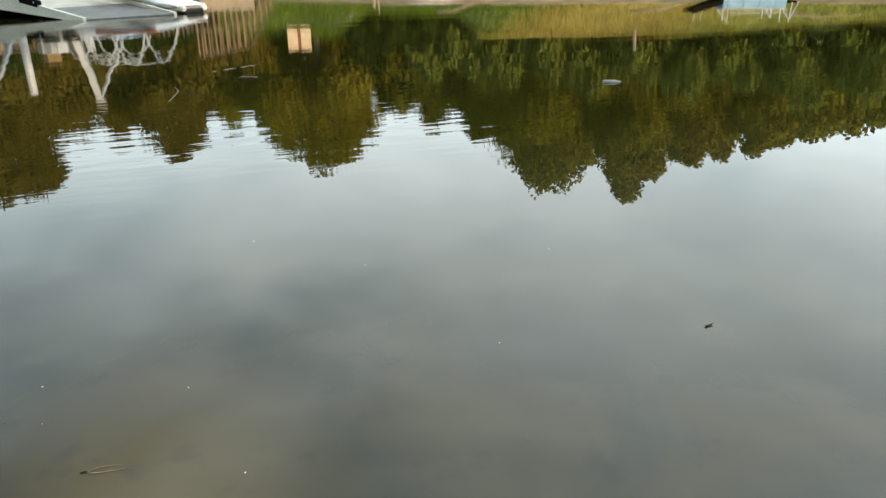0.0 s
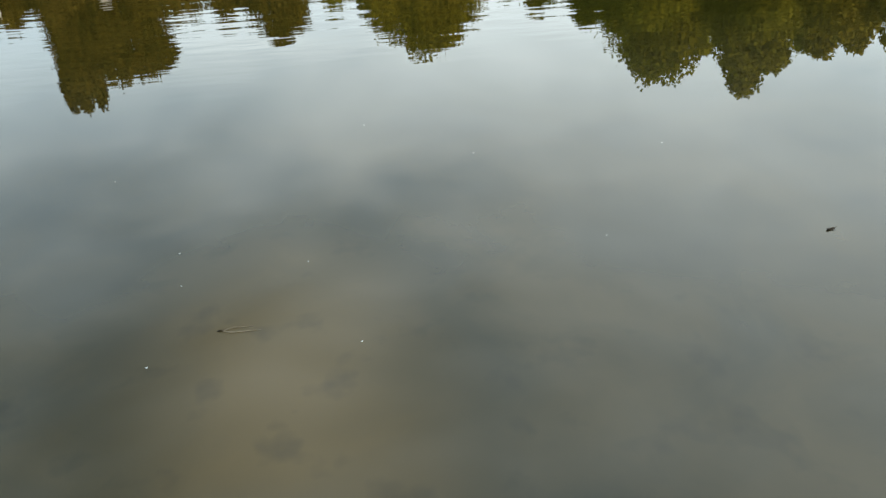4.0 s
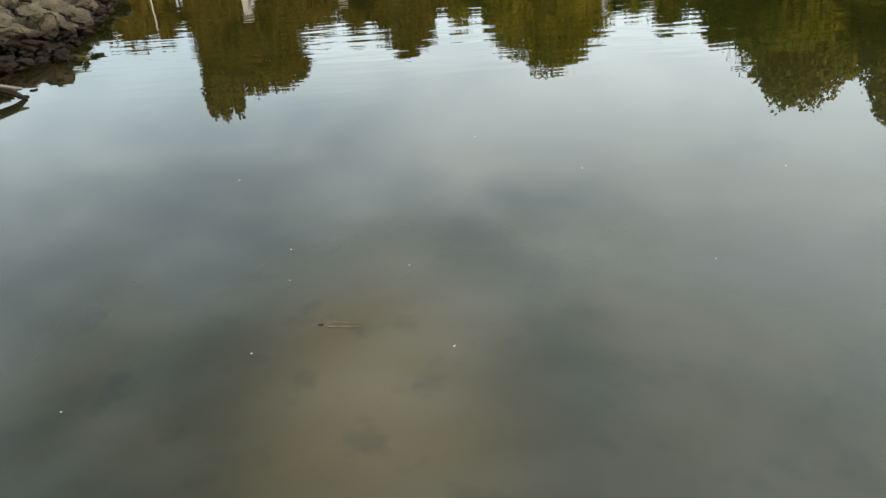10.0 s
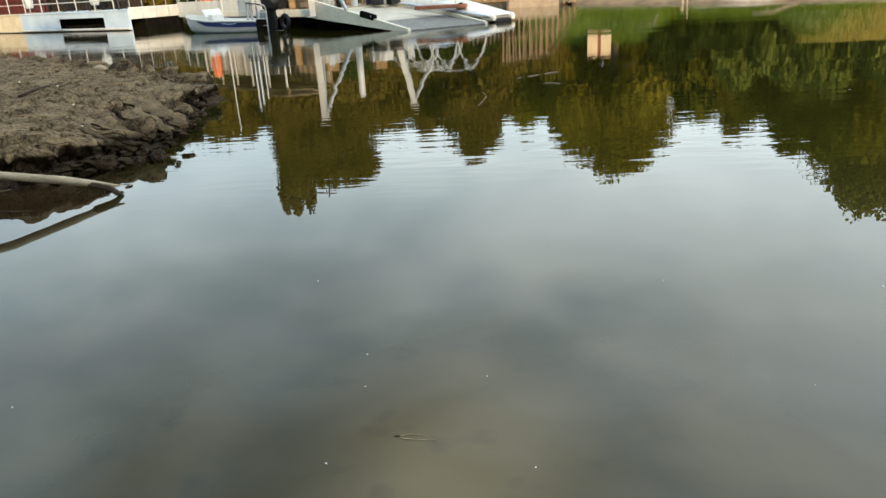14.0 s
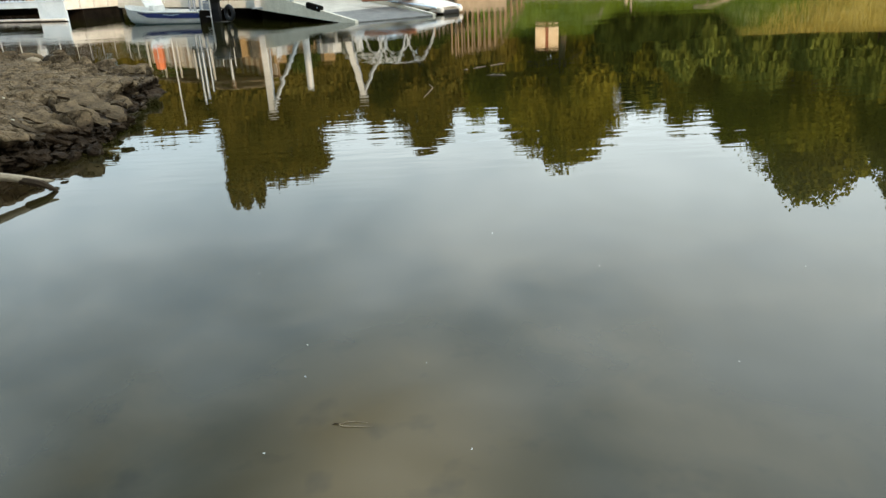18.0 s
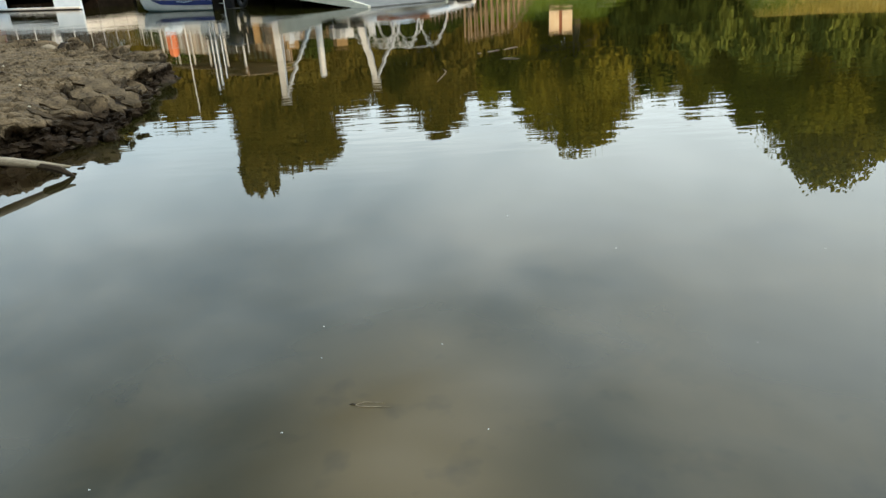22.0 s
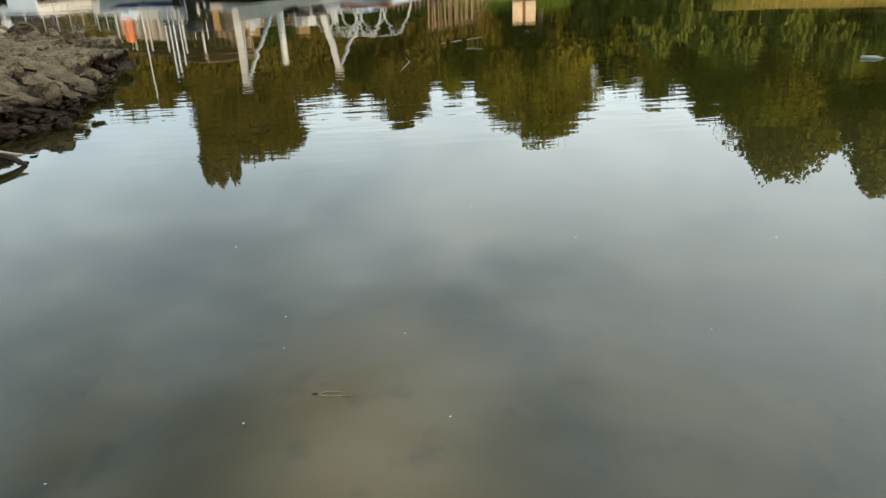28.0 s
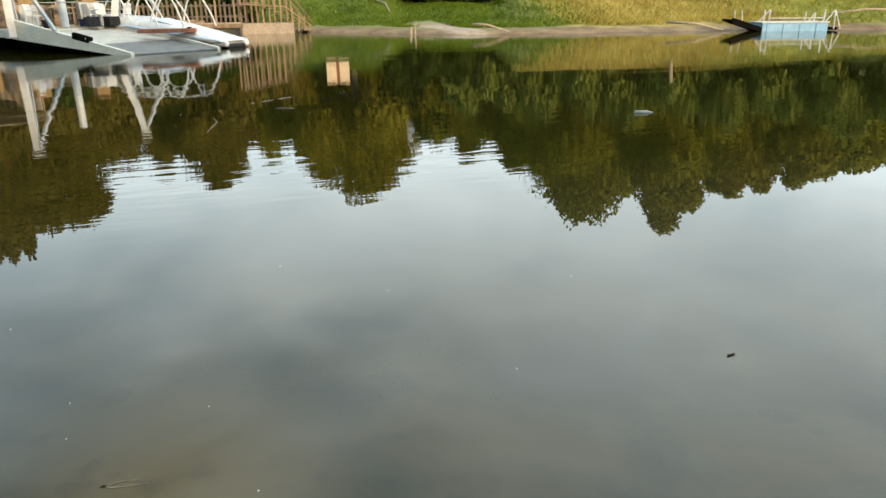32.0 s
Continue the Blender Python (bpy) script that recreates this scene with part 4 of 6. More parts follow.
# the wood behind the first row, and unseen tall trees added behind the camera to keep the low sun off the river
rnd = random.Random(77)
lobes = []
for k in range(75):
    a = radians(-62 + k * 1.75)
    d = rnd.uniform(66, 72)
    x, y = math.sin(a) * d, math.cos(a) * d
    h = rnd.uniform(6.5, 8.8)
    g = float(ground_height(x, y))
    lobes += [(x, y, g + h * 0.3, 3.2, 3.0, h * 0.34), (x + 0.8, y, g + h * 0.72, 2.5, 2.5, h * 0.3)]
woods = tagged(new("woods", leaf_mesh("woods", lobes, 75000, 0.25, 5)), "dark green woods behind the first row of trees", "woods", kind="stuff")
woods.data.materials.append(M_LEAF5)
for k, (bx, by, bh, bw) in enumerate([(-52, 2, 16, 11), (-43, -3, 17, 11), (-34, -7, 17, 11), (-26, -10, 17.5, 11), (-18, -13, 17, 11), (-10, -15, 17.5, 11), (-2, -16, 17.8, 12), (6, -17, 17.2, 12), (14, -18, 16.9, 12), (22, -19, 15.3, 11), (30, -21, 13, 10)]):
    tree(bx, by, lobed(bw, bh * 0.88, 130 + k, n=11, low=0.1, peak=0.6), 5500, M_LEAF, 130 + k, "unseen tall dense tree added on the near bank to shade the river", size=0.42)

# thickets in the hollow behind the path, its deep shade put into their leaf colour
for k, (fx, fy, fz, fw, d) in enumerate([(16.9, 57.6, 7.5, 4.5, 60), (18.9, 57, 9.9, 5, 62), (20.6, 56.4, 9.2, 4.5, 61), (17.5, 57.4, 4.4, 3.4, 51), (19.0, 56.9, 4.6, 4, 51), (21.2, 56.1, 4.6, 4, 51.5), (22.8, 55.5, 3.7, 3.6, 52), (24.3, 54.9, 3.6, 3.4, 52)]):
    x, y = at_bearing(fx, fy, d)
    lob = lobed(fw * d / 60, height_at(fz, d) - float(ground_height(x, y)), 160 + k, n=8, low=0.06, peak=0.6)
    tree(x, y, lob, 9000, M_LEAF4, 160 + k, "thicket in the hollow of the far bank, its shade put into dark leaves", size=0.15, name="ivy_thicket", trunk=0.1)

# thickets behind the jetty, their leaves coloured dark for the shade there
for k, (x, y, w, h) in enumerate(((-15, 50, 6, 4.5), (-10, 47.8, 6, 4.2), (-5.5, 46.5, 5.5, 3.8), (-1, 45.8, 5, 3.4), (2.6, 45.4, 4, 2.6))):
    tree(x, y, lobed(w, h, 180 + k, n=8, low=0.06, peak=0.5), 9000, M_LEAF4, 180 + k, "thicket behind the wooden jetty, leaves coloured dark for shade", size=0.14, name="bramble_thicket", trunk=0.07)

# ---- grass on the far bank ----
def tufts(name, mat, count, seed, keep, label, size=0.3):
    rs = np.random.RandomState(seed)
    x, y = rs.uniform(-30, 58, count * 6), rs.uniform(18, 62, count * 6)
    d, wet = shore_distance(x, y, FAR), in_river(x, y)
    ok = (~wet) & keep(x, y, d + 2.5 * (fbm(x * 0.5, y * 0.5, 3) - 0.45), rs.rand(len(x)))
    x, y = x[ok][:count], y[ok][:count]
    z = ground_height(x, y)
    k = len(x)
    a = rs.uniform(0, 2 * math.pi, k)
    h, w = size * rs.uniform(0.5, 1.5, k), 0.016
    lx, ly = rs.normal(0, 0.12, k), rs.normal(0, 0.12, k)
    tri = np.stack([np.stack([x - np.cos(a) * w, y - np.sin(a) * w, z - 0.03], 1), np.stack([x + np.cos(a) * w, y + np.sin(a) * w, z - 0.03], 1),
                    np.stack([x + lx + np.cos(a) * w * 0.5, y + ly + np.sin(a) * w * 0.5, z + h], 1), np.stack([x + lx - np.cos(a) * w * 0.6, y + ly, z + h * 0.8], 1)], 1).reshape(-1, 3)
    me = bpy.data.meshes.new(name)
    me.vertices.add(len(tri))
    me.vertices.foreach_set("co", tri.ravel())
    me.loops.add(len(tri))
    me.loops.foreach_set("vertex_index", np.arange(len(tri), dtype=np.int32))
    me.polygons.add(k)
    me.polygons.foreach_set("loop_start", np.arange(0, len(tri), 4, dtype=np.int32))
    me.update(calc_edges=True)
    me.materials.append(mat)
    return tagged(new(name, me), label, "grass", kind="stuff")


def on_path(x, y):
    return (np.abs(x + 0.06 * y - 15.9) < 0.85) & (y < 41)


tufts("green_grass", M_GRASS, 110000, 3, lambda x, y, d, r: (d > 2.2) & (d < 16) & (x < 21 + 3 * r) & ~on_path(x, y) & (r < 0.9), "bright green grass on the far bank slope", 0.13)
tufts("olive_grass", M_OLIVE, 40000, 6, lambda x, y, d, r: (d > 1.8) & (d < 14) & (x > 27 + 5 * r), "pale olive-green grass on the far bank slope", 0.16)
tufts("dry_grass", M_STRAW, 70000, 4, lambda x, y, d, r: (d > 1.6) & (d < 14) & (x > 19.5 + 2.5 * r) & (x < 30 + 3 * r), "straw-coloured dry grass on the far bank", 0.22)

# ---- the marina: everything lies along one line ----
U = Vector((-0.71, 0.704, 0))      # from the ramp's tip towards the houseboat
V = Vector((0.704, 0.71, 0))       # away from the camera
TURN = math.atan2(U.y, U.x)        # local x runs along U, local -y away from the camera


def railing(parent, a, b, h, gap=1.2, r=0.022, mat=None, rails=2):
    a, b = Vector(a), Vector(b)
    n = max(1, round((b - a).length / gap))
    for k in range(n + 1):
        p = a.lerp(b, k / n)
        part("post", one_rod(p, p + Vector((0, 0, h)), r, n=7), mat or M_WHITE, parent)
    for k in range(rails):
        up = Vector((0, 0, h * (1 - k * 0.48)))
        part("rail", one_rod(a + up, b + up, r * 0.9, n=7), mat or M_WHITE, parent)


def dock():
    """The landing barge: deck with floats below, its ramp and the two hoist frames."""
    t = thing("landing_barge", (-5.3, 30.2, 0), "cream-painted steel landing barge with a lowered ramp, afloat by the shore", "barge", turn=TURN)
    L, W = 13.6, 4.6
    for k in range(34):
        part("deck_board", one_box((0.2 + k * 0.4, -W / 2 - 0.6, 0.76), (0.385, W, 0.05), bevel=0.008), M_DECK, t)
    part("fascia", one_box((L / 2 + 1.9, -0.55, 0.64), (L - 3.8, 0.09, 0.26), bevel=0.02), M_CREAM3, t, "cream-painted edge beam")
    part("fascia", one_box((1.9, -0.55, 0.62), (3.78, 0.09, 0.3), bevel=0.02), M_CREAM3, t, "cream-painted edge beam")
    part("bulwark", one_box((L / 2 + 1.9, -0.56, 1.02), (L - 3.8, 0.07, 0.5), bevel=0.02), M_SNOW, t, "white plate bulwark")
    part("fascia", one_box((0, -W / 2 - 0.6, 0.6), (0.08, W, 0.3), bevel=0.02), M_CREAM, t)
    for k in range(5):
        bm = one_box((1.2 + k * 2.7, -W / 2 - 0.9, 0.2), (2.0, W - 1.0, 0.66), bevel=0.12)
        part("float", bm, M_DARK, t, "dark steel float")
    railing(t, (3.4, -0.56, 1.27), (13.4, -0.56, 1.27), 0.75, 1.0)
    railing(t, (0.4, -W - 0.4, 0.78), (13.2, -W - 0.4, 0.78), 0.95, 1.3)
    return t


dock()


def ramp():
    t = thing("boat_ramp", (-1.3, 26.15, 0), "sloping cream steel ramp with a grey tread plate touching the water", "ramp")
    a, b = Vector((0, 0, 0.03)), Vector((2.75, 1.6, 0.04))
    la, lb = Vector((-4.1, 3.95, 0.62)), Vector((-0.95, 6.9, 0.72))
    down = Vector((0, 0, -0.1))

    def plate(p, q, r, s):
        return loft([[p, q, r, s], [p + down, q + down, r + down, s + down]])

    g = 0.42
    part("tread_plate", plate(a, b, b.lerp(lb, g), a.lerp(la, g)), M_GREY, t, "grey tread plate")
    part("ramp_deck", plate(a.lerp(la, g), b.lerp(lb, g), lb, la), M_RAMP, t, "worn cream ramp deck")
    up = Vector((0, 0, 0.55))
    side = Vector((-0.1, -0.09, 0))
    part("side_beam", loft([[a + down, a + Vector((0, 0, 0.05)), a + side + Vector((0, 0, 0.05)), a + side + down],
                            [la + down * 1.5, la + up, la + side + up, la + side + down * 1.5]]), M_CREAM, t, "cream tapering side beam")
    part("side_beam", loft([[b + down, b + Vector((0, 0, 0.05)), b - side + Vector((0, 0, 0.05)), b - side + down],
                            [lb + down, lb + up * 0.5, lb - side + up * 0.5, lb - side + down]]), M_CREAM, t)
    return t


ramp()


def hoist(base, top, foot, label):
    t = thing("hoist_frame", base, label, "hoist", "ramp hoist frames")
    o = Vector(base)
    column = part("column", beam((0, 0, 0), Vector(top) - o, 0.28, 0.26), M_WHITE, t)
    part("brace", beam(Vector(top) - o - Vector((0, 0, 0.15)), Vector(foot) - o, 0.12, 0.11), M_STEELGREY, t, "grey-white diagonal brace")
    part("cap", one_box(Vector(top) - o + Vector((0, 0, 0.04)), (0.42, 0.4, 0.08), bevel=0.02), M_WHITE, column)
    part("base_plate", one_box((0, 0, 0.02), (0.46, 0.42, 0.05), bevel=0.01), M_STEEL, column)
    part("rod", one_rod((0.22, 0.1, 0), Vector(top) - o + Vector((0.1, 0.1, 0)), 0.03), M_STEEL, t)
    return t


hoist((-5.42, 29.95, 0.5), (-5.4, 29.95, 3.68), (-3.85, 28.5, 0.75), "tall white steel column with a diagonal brace beside the ramp")
hoist((-2.3, 33.0, 0.78), (-1.67, 33.0, 3.65), (-0.45, 31.7, 1.3), "leaning white steel column with a diagonal brace beside the ramp")


def lone_post(x, y, z0, z1, w, mat, label):
    t = thing("mooring_post", (x, y, z0), label, "post")
    part("shaft", one_rod((0, 0, 0), (0, 0, z1 - z0), w / 2, w * 0.48, 12), mat, t)
    part("cap", one_rod((0, 0, z1 - z0), (0, 0, z1 - z0 + 0.05), w * 0.55, w * 0.4, 12), mat, t)
    part("band", one_rod((0, 0, (z1 - z0) * 0.4), (0, 0, (z1 - z0) * 0.4 + 0.06), w * 0.53, n=12), M_STEEL, t)


lone_post(-3.95, 32.0, 0.78, 3.02, 0.3, M_WHITE, "thick white-painted post on the barge deck")
lone_post(-8.42, 31.8, -0.4, 3.15, 0.13, M_STEEL, "blue-grey steel mooring pole in the water")
lone_post(-8.62, 31.9, -0.4, 3.3, 0.12, M_STEEL, "blue-grey steel mooring pole in the water")
lone_post(-8.22, 31.95, -0.4, 2.9, 0.09, M_STEEL, "blue-grey steel mooring pole in the water")
lone_post(-10.5, 34.6, 0.78, 4.9, 0.07, M_WHITE, "thin pale flagpole on the barge deck")


def chair(at, turn, mat, label, stout=1.0):
    t = thing("garden_chair", at, label, "chair", "chairs on the barge deck", turn)
    for sx in (-0.2, 0.2):
        for sy in (-0.2, 0.2):
            part("leg", one_rod((sx * 1.1, sy * 1.15, 0), (sx, sy, 0.43), 0.022 * stout, 0.026 * stout, 7), mat, t)
        part("armrest", beam((sx * 1.15, -0.2, 0.64), (sx * 1.15, 0.22, 0.64), 0.05, 0.03), mat, t)
    part("seat", one_box((0, 0, 0.44), (0.44, 0.44, 0.035), bevel=0.012), mat, t)
    part("backrest", one_box((0, 0.23, 0.66), (0.44, 0.04, 0.42), Matrix.Rotation(-0.2, 3, "X"), 0.015), mat, t)
    return t


first = chair((-2.6, 32.9, 0.79), 0.6, M_WHITE, "white plastic garden chair on the barge deck")
for cx, cy, ct in ((-3.05, 33.3, 2.2), (-4.9, 31.6, 1.2), (-1.9, 34.0, 4.0)):
    copy_thing(first, pose(cx, cy, 0.79, 0, 0, math.degrees(ct)))


def table(at, mat, label):
    t = thing("deck_table", at, label, "table")
    part("tabletop", one_box((0, 0, 0.72), (1.0, 0.8, 0.04), bevel=0.012), mat, t)
    for sx in (-0.42, 0.42):
        for sy in (-0.32, 0.32):
            part("leg", one_rod((sx, sy, 0), (sx, sy, 0.7), 0.03), mat, t)


table((-4.2, 33.9, 0.79), M_TIMBER, "brown wooden table on the barge deck")
def crate(at, size, mat, label, turn=0.0):
    t = thing("crate", at, label, "crate", "crates on the barge deck", turn)
    sx, sy, sz = size
    part("body", one_box((0, 0, sz / 2), (sx * 0.96, sy * 0.96, sz), bevel=0.015), mat, t)
    for k in range(3):
        part("slat", one_box((0, -sy / 2, sz * (0.18 + 0.32 * k)), (sx, 0.03, sz * 0.2), bevel=0.006), mat, t)
    part("lid", one_box((0, 0, sz + 0.015), (sx * 1.02, sy * 1.02, 0.03), bevel=0.008), mat, t)


crate((-3.0, 32.2, 0.79), (0.5, 0.4, 0.34), M_BLACK, "black plastic crate on the barge deck", 0.5)
crate((-2.3, 32.5, 0.79), (0.5, 0.4, 0.34), M_BLACK, "black plastic crate on the barge deck", 0.7)
crate((-6.1, 32.8, 0.79), (0.9, 0.6, 0.9), M_TIMBER, "brown wooden crate on the barge deck", 0.4)
crate((-4.9, 34.6, 0.79), (1.2, 0.6, 0.8), M_TIMBER, "brown wooden crate on the barge deck", 0.75)
crate((-9.4, 35.6, 0.79), (0.8, 0.6, 0.7), M_DARK, "dark metal crate on the barge deck", 0.75)
crate((-7.6, 34.2, 0.79), (0.7, 0.6, 1.0), M_BLACK, "black plastic crate on the barge deck", 0.75)
crate((-5.5, 33.55, 0.79), (0.8, 0.5, 0.82), M_STEELGREY, "worn grey metal crate on the barge deck", 0.5)
crate((-5.5, 33.55, 1.645), (0.62, 0.45, 0.34), M_YELLOW, "orange-yellow plastic crate stacked on a grey one", 0.6)
crate((-3.25, 33.9, 0.79), (0.8, 0.5, 0.9), M_STEELGREY, "worn grey metal crate on the barge deck", 0.4)
crate((-3.25, 33.9, 1.725), (0.56, 0.45, 0.34), M_YELLOW, "orange-yellow plastic crate stacked on a grey one", 0.5)
crate((-6.75, 33.4, 0.79), (0.7, 0.5, 0.85), M_YELLOW, "orange-yellow plastic crate on the barge deck", 0.3)
table((-8.6, 36.4, 0.79), M_TIMBER, "brown wooden table on the barge deck")


def parasol(x, y, z, label, fabric, note):
    t = thing("parasol", (x, y, z), label, "parasol")
    part("pole", one_rod((0, 0, 0), (0, 0, 2.0), 0.025), M_STEEL, t)
    rings = []
    for h, r in ((0.3, 0.16), (0.5, 0.2), (0.9, 0.22), (1.35, 0.22), (1.72, 0.17), (1.85, 0.04)):
        rings.append([(math.cos(a) * r * (1 + 0.25 * (k % 2)), math.sin(a) * r * (1 + 0.25 * (k % 2)), h) for k, a in enumerate(np.linspace(0, 2 * math.pi, 12, endpoint=False))])
    part("canopy", loft(rings), fabric, t, note)
    part("foot", one_rod((0, 0, 0), (0, 0, 0.06), 0.24, 0.2, 14), M_CONC, t)


parasol(-12.36, 38.32, 0.79, "folded orange parasol standing on the barge deck", M_ORANGE, "folded orange fabric canopy")


def deck_shelter():
    """A plank-walled shelter under a sheet roof at the barge's shore end."""
    t = thing("deck_shelter", Vector((-5.3, 30.2, 0)) + U * 5.3 + V * 1.5, "beige plank shelter with a pale brown roof on the barge", "shelter", turn=TURN)
    L, D, z0 = 8.0, 2.7, 0.79
    for k in range(6):
        for y in (0, -D):
            part("post", one_box((k * L / 5, y, z0 + 1.15), (0.09, 0.09, 2.3), bevel=0.01), M_WHITE if y == 0 else M_TIMBER, t, "white-painted post" if y == 0 else "")
    for k in range(32):
        part("wall_plank", one_box((0.125 + k * 0.25, -D + 0.07, z0 + 1.1 - 0.03 * (k % 3)), (0.24, 0.03, 2.2), bevel=0.005), (M_RAMP, M_DECK, M_RAMP, M_CONC)[(k * 5) % 4], t)
    for k in range(18):
        part("wall_plank", one_box((3.6 + k * 0.245, -0.07, z0 + 0.85 + 0.03 * (k % 2)), (0.235, 0.03, 1.6), bevel=0.005), (M_RAMP, M_CREAM, M_DECK)[(k * 7) % 3], t)
    part("top_beam", one_box((L / 2, 0, z0 + 2.34), (L + 0.3, 0.1, 0.12), bevel=0.01), M_TIMBER, t)
    part("top_beam", one_box((L / 2, -D, z0 + 2.34), (L + 0.3, 0.1, 0.12), bevel=0.01), M_TIMBER, t)
    for k in range(9):
        x = -0.2 + k * 0.95
        part("roof_sheet", loft([[(x, 0.35, z0 + 2.41), (x + 0.93, 0.35, z0 + 2.41), (x + 0.93, 0.35, z0 + 2.45), (x, 0.35, z0 + 2.45)],
                                 [(x, -D / 2, z0 + 2.5), (x + 0.93, -D / 2, z0 + 2.5), (x + 0.93, -D / 2, z0 + 2.54), (x, -D / 2, z0 + 2.54)],
                                 [(x, -D - 0.3, z0 + 2.41), (x + 0.93, -D - 0.3, z0 + 2.41), (x + 0.93, -D - 0.3, z0 + 2.45), (x, -D - 0.3, z0 + 2.45)]]), M_TAN, t)


deck_shelter()


def skiff():
    t = thing("motor_skiff", (-9.7, 32.3, -0.04), "small white open motorboat with blue stripes moored at the barge", "boat", turn=math.atan2(0.44, -0.9))
    L = 4.5
    rings, inner = [], []
    stations = [(-0.5, 0.72, 0.5, 0.0), (-0.2, 0.8, 0.52, 0.0), (0.1, 0.82, 0.55, 0.02), (0.32, 0.68, 0.64, 0.1), (0.44, 0.38, 0.72, 0.28), (0.5, 0.06, 0.8, 0.55)]
    for f, w, top, keel in stations:
        x = f * L
        rings.append([(x, -w, top), (x, -w * 0.93, top * 0.45 + keel * 0.4), (x, -w * 0.55, -0.12 + keel), (x, 0, -0.16 + keel), (x, w * 0.55, -0.12 + keel), (x, w * 0.93, top * 0.45 + keel * 0.4), (x, w, top)])
        inner.append([(x, -w + 0.06, top), (x, -w * 0.6, 0.12 + keel * 0.8), (x, w * 0.6, 0.12 + keel * 0.8), (x, w - 0.06, top)])
    smooth(part("hull", loft(rings, closed=False, caps=False), M_SNOW, t, "white glass-fibre hull"))
    part("cockpit", loft(inner, closed=False, caps=False), M_SNOW, t)
    for s in (-1, 1):
        rail = [(f * L, s * (w + 0.01), top) for f, w, top, keel in stations]
        part("gunwale", tube(rail, [0.035] * len(rail), 7), M_SNOW, t)
        stripe = [[(f * L, s * (w * 0.992 + 0.012), top - 0.05), (f * L, s * (w * 0.965 + 0.012), top - 0.05 - dz)] for (f, w, top, keel), dz in zip(stations[:3] + [(0.22, 0.755, 0.595, 0.06)], (0.19, 0.2, 0.17, 0.03))]
        part("stripe", loft(stripe, closed=False, caps=False), M_BLUE, t, "dark navy side band")
        wave = [[(x, s * (0.795 + 0.02), 0.44 + dz), (x, s * (0.785 + 0.02), 0.4 + dz)] for x, dz in ((-1.3, 0.02), (-0.9, -0.02), (-0.45, 0.02))]
        part("emblem", loft(wave, closed=False, caps=False), M_PALE, t, "pale wave emblem")
        foot = [[(f * L, s * (w * 0.90 + 0.012), 0.07 + keel * 0.55), (f * L, s * (w * 0.6 + 0.014), -0.1 + keel)] for f, w, top, keel in stations[:-1]]
        part("bottom_paint", loft(foot, closed=False, caps=False), M_TEAL, t, "grey-teal bottom paint")
    part("transom", one_box((-0.5 * L, 0, 0.24), (0.06, 1.4, 0.62), bevel=0.02), M_DARK, t, "dark transom")
    for x in (-1.4, 0.2, 1.2):
        part("bench", one_box((x, 0, 0.36), (0.32, 1.1, 0.05), bevel=0.015), M_SNOW, t)
    part("windscreen", one_box((0.75, 0, 0.86), (0.03, 1.1, 0.34), Matrix.Rotation(0.5, 3, "Y"), 0.01), M_SNOW, t)
    part("console", one_box((0.6, 0, 0.6), (0.3, 0.7, 0.4), bevel=0.04), M_SNOW, t)
    return t


skiff()


def outboard():
    t = thing("outboard_motor", (-7.4, 31.2, 0), "black outboard motor on the skiff's stern, tilted upright", "outboard motor", turn=math.atan2(0.44, -0.9))
    rings = [[(math.cos(a) * rx + ox, math.sin(a) * ry, z) for a in np.linspace(0, 2 * math.pi, 12, endpoint=False)] for z, rx, ry, ox in ((0.72, 0.16, 0.13, 0), (0.8, 0.24, 0.17, 0), (1.1, 0.26, 0.18, 0.02), (1.28, 0.2, 0.15, 0.04), (1.34, 0.1, 0.08, 0.04))]
    smooth(part("cowl", loft(rings), M_BLACK, t, "glossy black engine cowl"))
    part("leg", loft([[(-0.1, -0.05, z), (0.08, -0.07, z), (0.12, 0, z), (0.08, 0.07, z), (-0.1, 0.05, z)] for z in (-0.3, 0.1, 0.74)]), M_BLACK, t)
    part("clamp", one_box((0.2, 0, 0.6), (0.14, 0.3, 0.3), bevel=0.03), M_STEEL, t)
    part("anode_plate", one_box((-0.1, 0, 0.0), (0.42, 0.2, 0.03), bevel=0.01), M_BLACK, t)
    part("tiller", one_rod((0.2, 0, 0.9), (0.75, 0.05, 1.02), 0.025), M_BLACK, t)
    t.scale = (1.7, 1.7, 1.15)


outboard()


def ladder(at, turn):
    t = thing("boarding_ladder", at, "white tubular boarding ladder hanging into the water", "ladder", turn=turn)
    for s in (-0.2, 0.2):
        pts = [(s, 0, -0.45), (s, 0, 0.9), (s, 0.08, 1.05), (s, 0.3, 1.1)]
        part("side_tube", tube(pts, [0.025] * 4, 7), M_WHITE, t)
    for k in range(5):
        part("rung", one_rod((-0.2, 0, -0.3 + k * 0.27), (0.2, 0, -0.3 + k * 0.27), 0.018), M_WHITE, t)


ladder((-7.75, 31.0, 0), math.atan2(0.44, -0.9))


